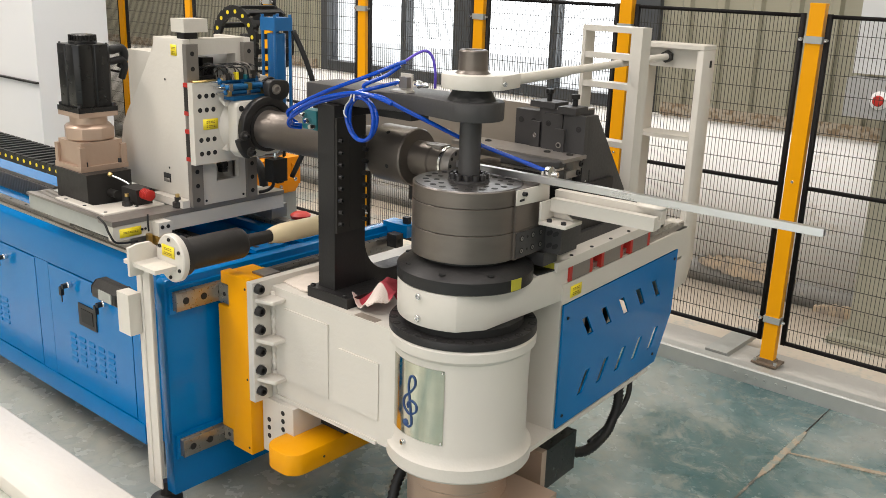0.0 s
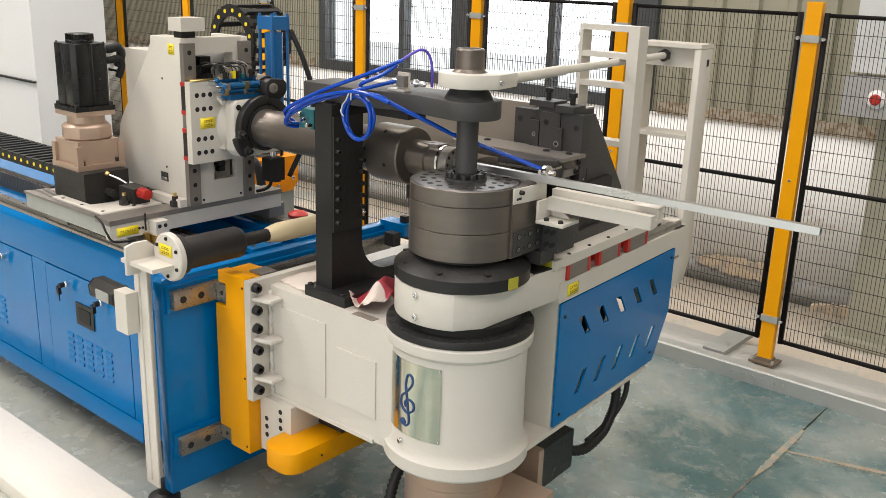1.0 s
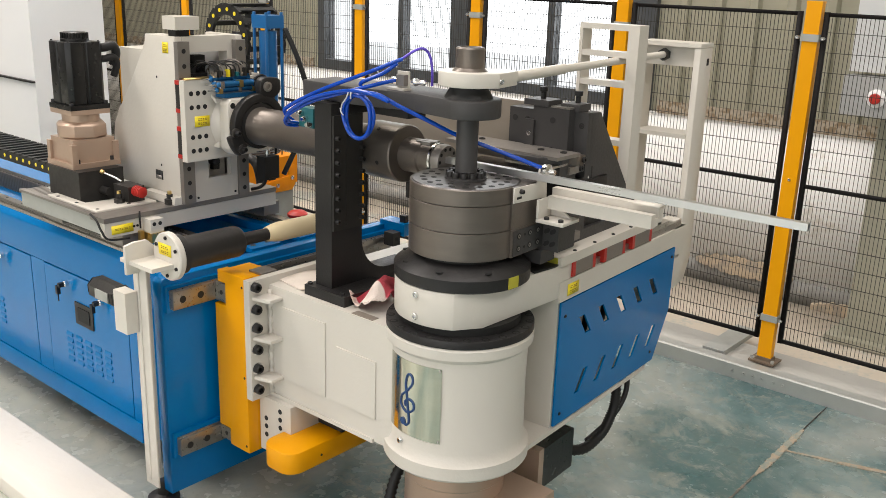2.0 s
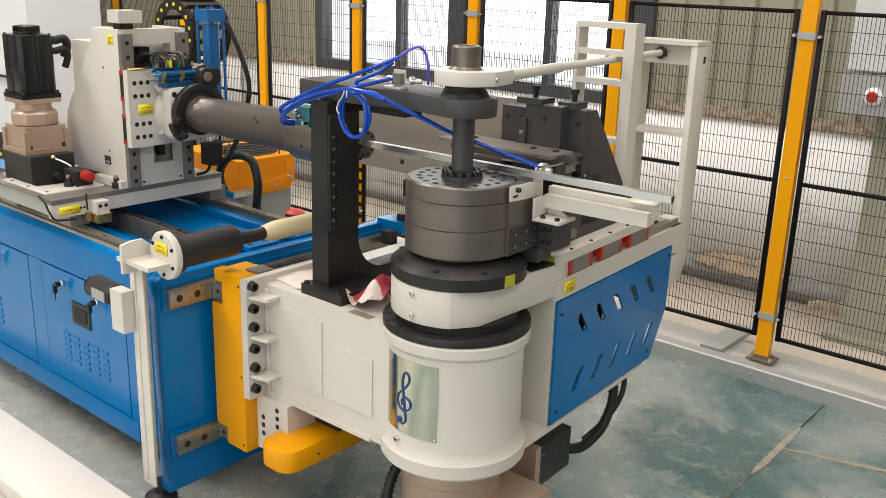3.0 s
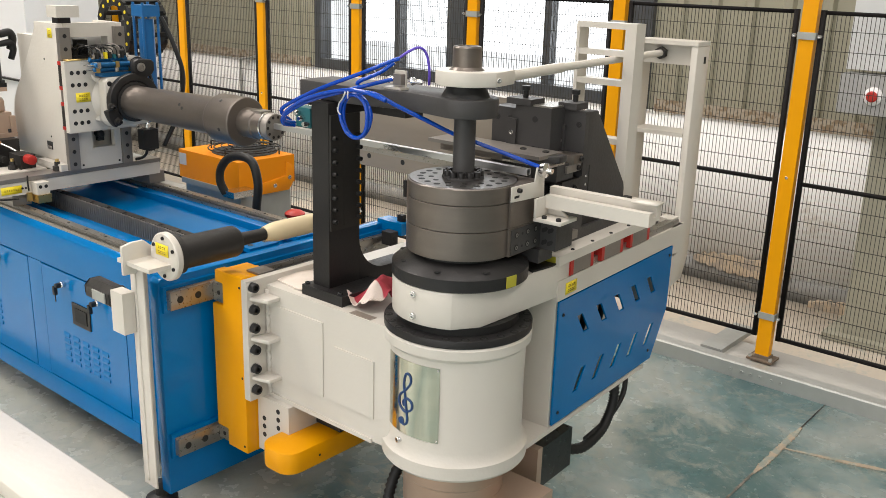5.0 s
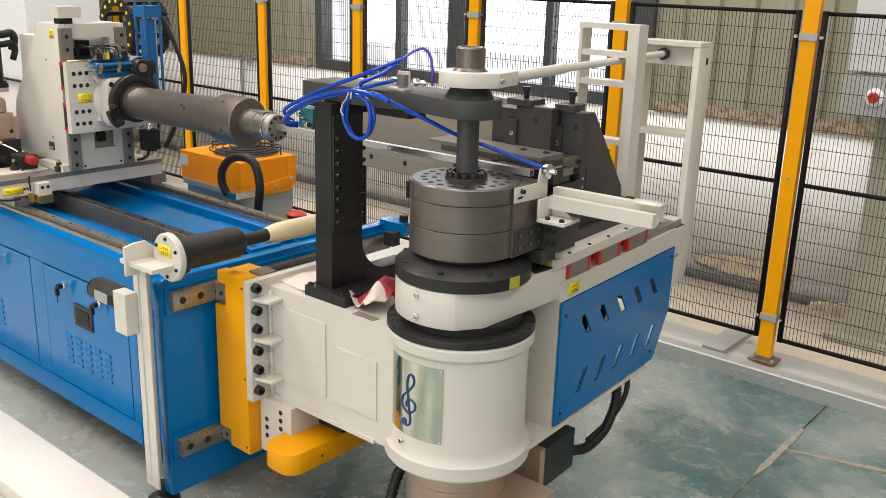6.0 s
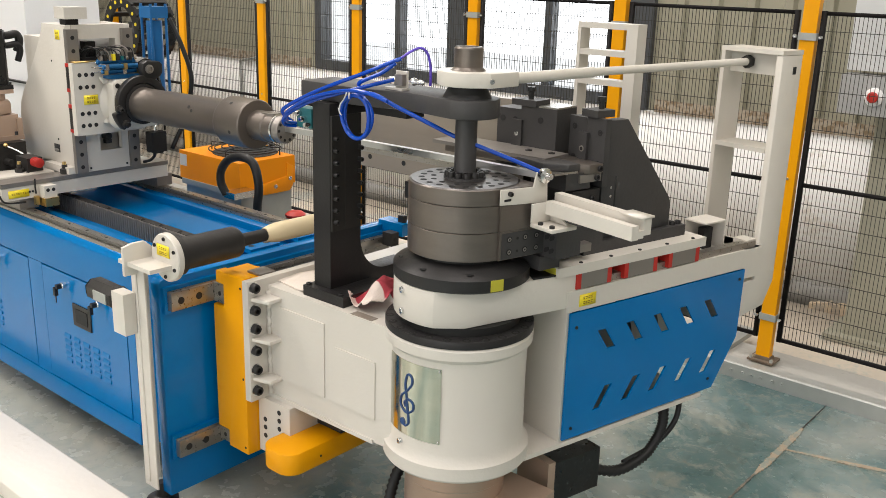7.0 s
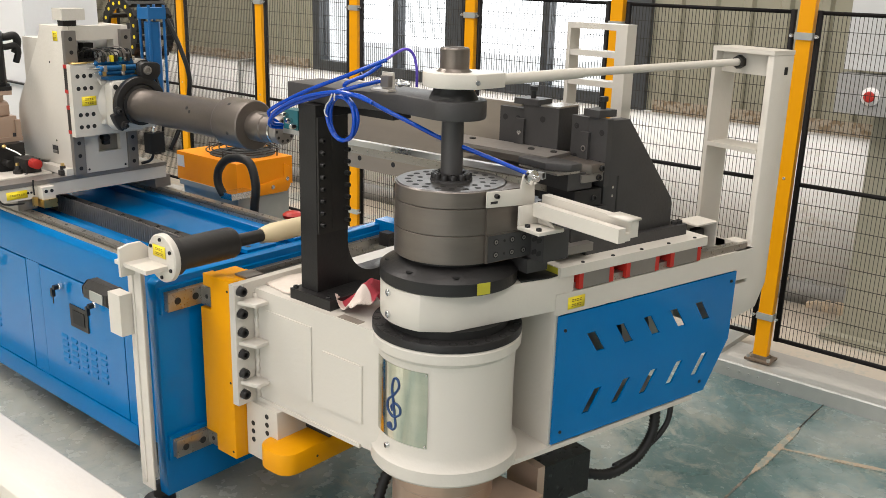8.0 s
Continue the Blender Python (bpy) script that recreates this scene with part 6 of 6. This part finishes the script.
part("tie_rod", bm, WHITE, arm, "ivory round tie rod")
part("rod_nut", lathe(B(), [(0.021, 1.098), (0.021, 1.118)], (0.012, 0, 1.404), "y", 6), DARKBASE, arm)
# ladder-like end frame
g0, g1 = 1.092, 1.195
blk("end_post", (-0.078, -0.064, g0, g1, 0.778, 1.434), WHITE, arm, bevel=0.004)
prof = [(g0, 0.72), (g0, 1.434), (g1, 1.434), (g1, 0.70), (g1 - 0.04, 0.62), (g0 - 0.06, 0.60), (g0 - 0.06, 0.72)]
part("end_post", prism(B(), prof, "x", 0.124, 0.148), WHITE, arm, bevel=0.004)
blk("top_rail", (-0.078, 0.148, g0 - 0.002, g1, 1.434, 1.448), WHITE, arm, bevel=0.003)
blk("rod_plate", (-0.064, 0.124, g0 + 0.034, g0 + 0.044, 1.368, 1.434), WHITE, arm, bevel=0.003)
blk("rung", (-0.064, 0.124, g0, g1, 1.130, 1.144), WHITE, arm, bevel=0.003)
blk("arm_end", (-0.078, 0.162, 1.005, g0, 0.74, 0.838), WHITE, arm, bevel=0.003)
blk("end_stop", (0.10, 0.150, 1.02, 1.07, 0.838, 0.862), WHITE, arm, bevel=0.003)
blk("slot_mark", (0.148, 0.1492, 1.150, 1.166, 1.375, 1.398), HOLE, arm)
# clamp slide rails
for x in (0.142, -0.06):
    g = blk("slide_rail", (x - 0.014, x + 0.014, 0.25, 1.06, 0.838, 0.858), RAIL, arm, bevel=0.002)
# white tube support bar and its bracket
bm = B()
box(bm, 0.172, 0.462, 0.128, 0.150, 1.070, 1.104)
box(bm, 0.172, 0.462, 0.150, 0.168, 1.072, 1.090)
box(bm, 0.160, 0.462, 0.168, 0.192, 1.078, 1.118)
part("support_bar", bm, WHITE, arm, "ivory tube support channel", 0.003)
bm = box(B(), 0.400, 0.468, 0.150, 0.194, 1.1185, 1.124)
part("bar_cap", bm, WHITE, arm)
bm = box(B(), 0.164, 0.172, 0.085, 0.155, 1.050, 1.10)
box(bm, 0.164, 0.245, 0.085, 0.17, 1.040, 1.050)
prism(bm, [(0.172, 1.05), (0.235, 1.05), (0.172, 1.09)], "y", 0.145, 0.152)
part("bar_bracket", bm, WHITE, arm, "ivory bar bracket", 0.002)
bolts(arm, [(0.19, 0.097, 1.050), (0.232, 0.097, 1.050)], (0, 0, 0), 0.007, 0.007, BLACK)
br = [(-0.008, 1.104), (-0.008, 1.143), (0.098, 1.140), (0.106, 1.176), (0.142, 1.176), (0.148, 1.094), (0.10, 1.098)]
part("air_bracket", prism(B(), br, "x", 0.152, 0.156), WHITE, arm, "ivory slotted air-nozzle bracket", 0.001)
bolts(arm, [(0.156, 0.020, 1.131)], (0, 90, 0), 0.006, 0.01, BLACK)
blk("bracket_slot", (0.156, 0.1566, 0.004, 0.026, 1.112, 1.118), HOLE, arm)
fit = part("air_fitting", lathe(B(), [(0.017, 0), (0.019, 0.004), (0.019, 0.016), (0.009, 0.020), (0.007, 0.034)], (0.156, 0.124, 1.168), "x", 20), CHROME, arm, "bright push-in air fitting")
bolts(fit, [(0.172, 0.124 + 0.013 * math.cos(k * 1.57 + 0.8), 1.168 + 0.013 * math.sin(k * 1.57 + 0.8)) for k in range(4)], (0, 90, 0), 0.003, 0.001, HOLE, "fitting_hole")
da = blk("clamp_block", (0.06, 0.200, 0.146, 0.232, 0.952, 1.030), PHOS, arm, "grey steel clamp block with slotted screws", 0.003)
for x in (0.166, 0.184):
    for z in (0.972, 1.006):
        part("slot_hole", prism(B(), [(x - 0.010, z - 0.006), (x - 0.006, z - 0.009), (x + 0.006, z - 0.003), (x + 0.009, z + 0.005), (x + 0.004, z + 0.009), (x - 0.008, z + 0.003)], "y", 0.1452, 0.1462), HOLE, da)
db = blk("clamp_block", (0.09, 0.152, 0.006, 0.1455, 0.962, 1.029), PHOS, arm, "grey steel clamp block with six screws", 0.003)
bolts(db, [(0.152, y, z) for y in (0.030, 0.082, 0.120) for z in (0.979, 1.012)], (0, 90, 0), 0.0085, 0.0012, HOLE, "screw_hole")
bolts(db, [(0.1525, y, z) for y in (0.030, 0.082, 0.120) for z in (0.979, 1.012)], (0, 90, 0), 0.0055, 0.0015, GREYBLK, "socket_screw")
bolts(db, [(0.152, 0.057, z) for z in (0.979, 1.012)], (0, 90, 0), 0.0035, 0.001, HOLE, "pin_hole")
blk("block_foot", (0.0, 0.16, 0.13, 0.20, 0.915, 0.952), PHOS, arm)
# clamp slide: moves along the arm
cs = part("clamp_slide", box(B(), -0.10, 0.170, 0.190, 0.790, 0.886, 0.913), WHITE, arm, "ivory clamp slide with black die tower", 0.003)
for y0, y1 in ((0.262, 0.394), (0.445, 0.581), (0.630, 0.766)):
    for x in (0.142, -0.06):
        blk("bearing_block", (x - 0.026, x + 0.026, y0 + 0.016, y1 - 0.016, 0.842, 0.886), GREYBLK, cs, "", 0.003)
        blk("red_cap", (x - 0.0265, x + 0.0265, y0, y0 + 0.016, 0.842, 0.885), RED, cs, "", 0.002)
        blk("red_cap", (x - 0.0265, x + 0.0265, y1 - 0.016, y1, 0.842, 0.885), RED, cs, "", 0.002)
blk("yellow_tape", (0.05, 0.160, 0.1885, 0.190, 0.889, 0.911), OLIVE, cs, "yellow tape")
blk("tower_base", (-0.06, 0.118, 0.33, 0.752, 0.913, 0.945), PHOS, cs, "", 0.004)
tw = [(0.40, 0.945), (0.40, 1.276), (0.486, 1.276), (0.690, 1.030), (0.696, 1.012), (0.696, 0.945)]
tg = part("tower_gusset", prism(B(), tw, "x", 0.064, 0.100), PHOS, cs, "", 0.003)
blk("gusset_slot", (0.0995, 0.1008, 0.452, 0.458, 1.02, 1.12), HOLE, tg, bevel=0)
for y, z in ((0.436, 1.09), (0.436, 1.065), (0.42, 1.02)):
    part("dowel", lathe(B(), [(0.004, 0.0995), (0.004, 0.1012)], (0, y, z), "x", 10), CHROME, tg)
part("tower_gusset", prism(B(), tw, "x", -0.030, 0.0), PHOS, cs, "", 0.003)
blk("tower_core", (0.0, 0.064, 0.40, 0.47, 0.945, 1.262), PHOS, cs, "", 0.003)
f1 = blk("tower_face", (0.048, 0.118, 0.380, 0.400, 1.10, 1.283), PHOS, cs, "grey drilled die face", 0.003)
f2 = blk("tower_face", (-0.024, 0.042, 0.385, 0.400, 1.10, 1.278), PHOS, cs, "grey drilled die face", 0.003)
blk("t_slot", (0.026, 0.058, 0.370, 0.384, 1.135, 1.240), PHOS, cs, "", 0.003)
bolts(cs, [(0.098, 0.380, z) for z in (1.245, 1.16)] + [(-0.004, 0.385, z) for z in (1.25, 1.165)], (90, 0, 0), 0.0085, 0.001, HOLE, "plate_hole")
bolts(cs, [(0.098, 0.3795, z) for z in (1.245, 1.16)] + [(-0.004, 0.3845, z) for z in (1.25, 1.165)], (90, 0, 0), 0.005, 0.001, BLACK, "socket_screw")
bolts(cs, [(0.042, 0.370, 1.195)], (90, 0, 0), 0.0085, 0.002, GREYBLK, "slot_screw")
bolts(cs, [(0.042, 0.368, 1.195)], (90, 0, 0), 0.005, 0.0005, HOLE, "screw_recess")
# stacked clamp dies before the tower
jaw = part("clamp_die", prism(B(), [(-0.05, 0.215), (0.060, 0.215), (0.112, 0.260), (0.112, 0.30), (-0.05, 0.30)], "z", 1.152, 1.172), PHOS, cs, "dark steel clamp jaw plate", 0.003)
blk("jaw_edge", (-0.045, 0.108, 0.214, 0.296, 1.1455, 1.1515), RAIL, jaw, "bright ground edge", 0.001)
part("clamp_die", prism(B(), [(-0.04, 0.30), (0.088, 0.30), (0.118, 0.33), (0.118, 0.380), (-0.04, 0.380)], "z", 1.140, 1.166), TOOL, cs, "ground steel clamp die", 0.002)
blk("clamp_die", (-0.03, 0.108, 0.255, 0.345, 1.100, 1.145), PHOS, cs, "", 0.003)
blk("clamp_die", (-0.03, 0.114, 0.30, 0.380, 1.118, 1.139), GREYBLK, cs, "ground steel packing plate", 0.002)
blk("clamp_die", (-0.03, 0.112, 0.28, 0.380, 1.050, 1.096), BLACK, cs, "", 0.003)
blk("jaw_carrier", (-0.02, 0.118, 0.27, 0.40, 0.945, 1.046), PHOS, cs, "", 0.003)
blk("jaw_foot", (-0.02, 0.145, 0.215, 0.33, 0.935, 0.958), GREYBLK, cs, "pale ground steel foot", 0.004)
bolts(cs, [(0.114, 0.362, 1.128), (0.118, 0.368, 1.153), (0.112, 0.35, 1.072)], (0, 90, 0), 0.0085, 0.006, BLACK, "die_screw")
blk("adjust_plate", (0.030, 0.090, 0.374, 0.440, 1.284, 1.303), PHOS, cs, "", 0.003)
part("adjust_screw", lathe(B(), [(0.008, 1.303), (0.008, 1.322), (0.0125, 1.324), (0.0125, 1.336)], (0.060, 0.418, 0), "z", 12), RUBBER, cs)
bolts(cs, [(0.160, 0.28 + 0.115 * i, 0.911) for i in range(5)], (0, 0, 0), 0.0055, 0.005, BLACK)
bolts(cs, [(0.098, y, 0.945) for y in (0.715, 0.738)], (0, 0, 0), 0.010, 0.010, BLACK, "base_screw")
swb = box(B(), 0.03, 0.034, 0.86, 0.96, 0.838, 0.925)
box(swb, 0.034, 0.11, 0.955, 0.96, 0.838, 0.925)
box(swb, 0.03, 0.11, 0.86, 0.96, 0.9252, 0.93)
part("switch_hood", swb, WHITE, arm, "ivory limit-switch hood", 0.0015)
blk("limit_switch", (0.06, 0.085, 0.89, 0.93, 0.838, 0.905), RUBBER, arm, bevel=0.003)

# long air hose from the ties to the nozzle on the arm
hose = part("air_line", sweep(B(), [(-1.714, 1.668, 1.346), (-1.665, 1.680, 1.347), (-1.624, 1.720, 1.318), (-1.571, 1.770, 1.284), (-1.518, 1.820, 1.250), (-1.456, 1.860, 1.226), (-1.388, 1.905, 1.199), (-1.309, 1.948, 1.170)], 0.0056, 8, 12), HOSE)
tagged(hose, "blue air hose hanging from the post to the nozzle", "air hose")


# ---------------- movement ----------------
def motions():
    feed = [(0, 0), (1.7, 0), (1.9, -0.012), (3.0, -0.330), (3.5, -0.4705), (4.0, -0.611), (4.4, -0.72), (4.55, -0.738), (5.8, -0.741), (6.1, -0.741), (6.5, -0.715), (7.0, -0.690), (7.3, -0.682), (8.0, -0.682)]
    for ob in (car, tube):
        walk(ob, [(t, pose(-2.53 + d, 0, 0)) for t, d in feed])
    side = [(0, 0), (7.0, 0), (7.2, -0.004), (7.5, -0.0135), (8.0, -0.034)]
    for ob in (head, rag1, rag2):
        walk(ob, [(t, pose(0, d, 0)) for t, d in side])
    swing = [(0, 0, 0), (6.05, 0, 0), (6.2, 0.8, 0), (6.5, 5.8, 0), (6.85, 14.5, 0), (7.0, 16.42, 0), (7.2, 16.45, -0.004), (7.5, 16.46, -0.0135), (8.0, 16.5, -0.034)]
    walk(arm, [(t, pose(AX, AY + d, 0, 0, 0, REST - a)) for t, a, d in swing])
    tie = Vector((-1.714, 1.668, 0))     # the hose turns round its tie as the nozzle swings away
    walk(hose, [(t, pose(tie.x, tie.y + d, 0, 0, 0, -6.2 * a / 16.5) @ pose(-tie.x, -tie.y, 0)) for t, a, d in swing])
    clamp = [(0, 0), (0.9, 0), (1.0, 0.003), (1.4, 0.030), (1.6, 0.034), (5.0, 0.034), (5.8, 0.0), (7.1, 0), (7.3, 0.006), (7.6, 0.022), (8.0, 0.05)]
    walk(cs, [(t, pose(0, d, 0)) for t, d in clamp])
    press = [(0, 0.025, 0.060), (0.8, 0.035, 0.070), (1.2, 0.023, 0.055), (1.6, 0.021, 0.053), (2.8, 0.015, 0.043), (4.5, 0.0, 0.020), (5.8, -0.010, 0.008),
             (6.15, -0.010, 0.008), (7.0, 0.010, 0.012), (7.15, 0.010, 0.014), (7.5, 0.010, 0.040), (8.0, 0.010, 0.080)]
    walk(pds, [(t, pose(dx, dy, 0)) for t, dx, dy in press])


motions()
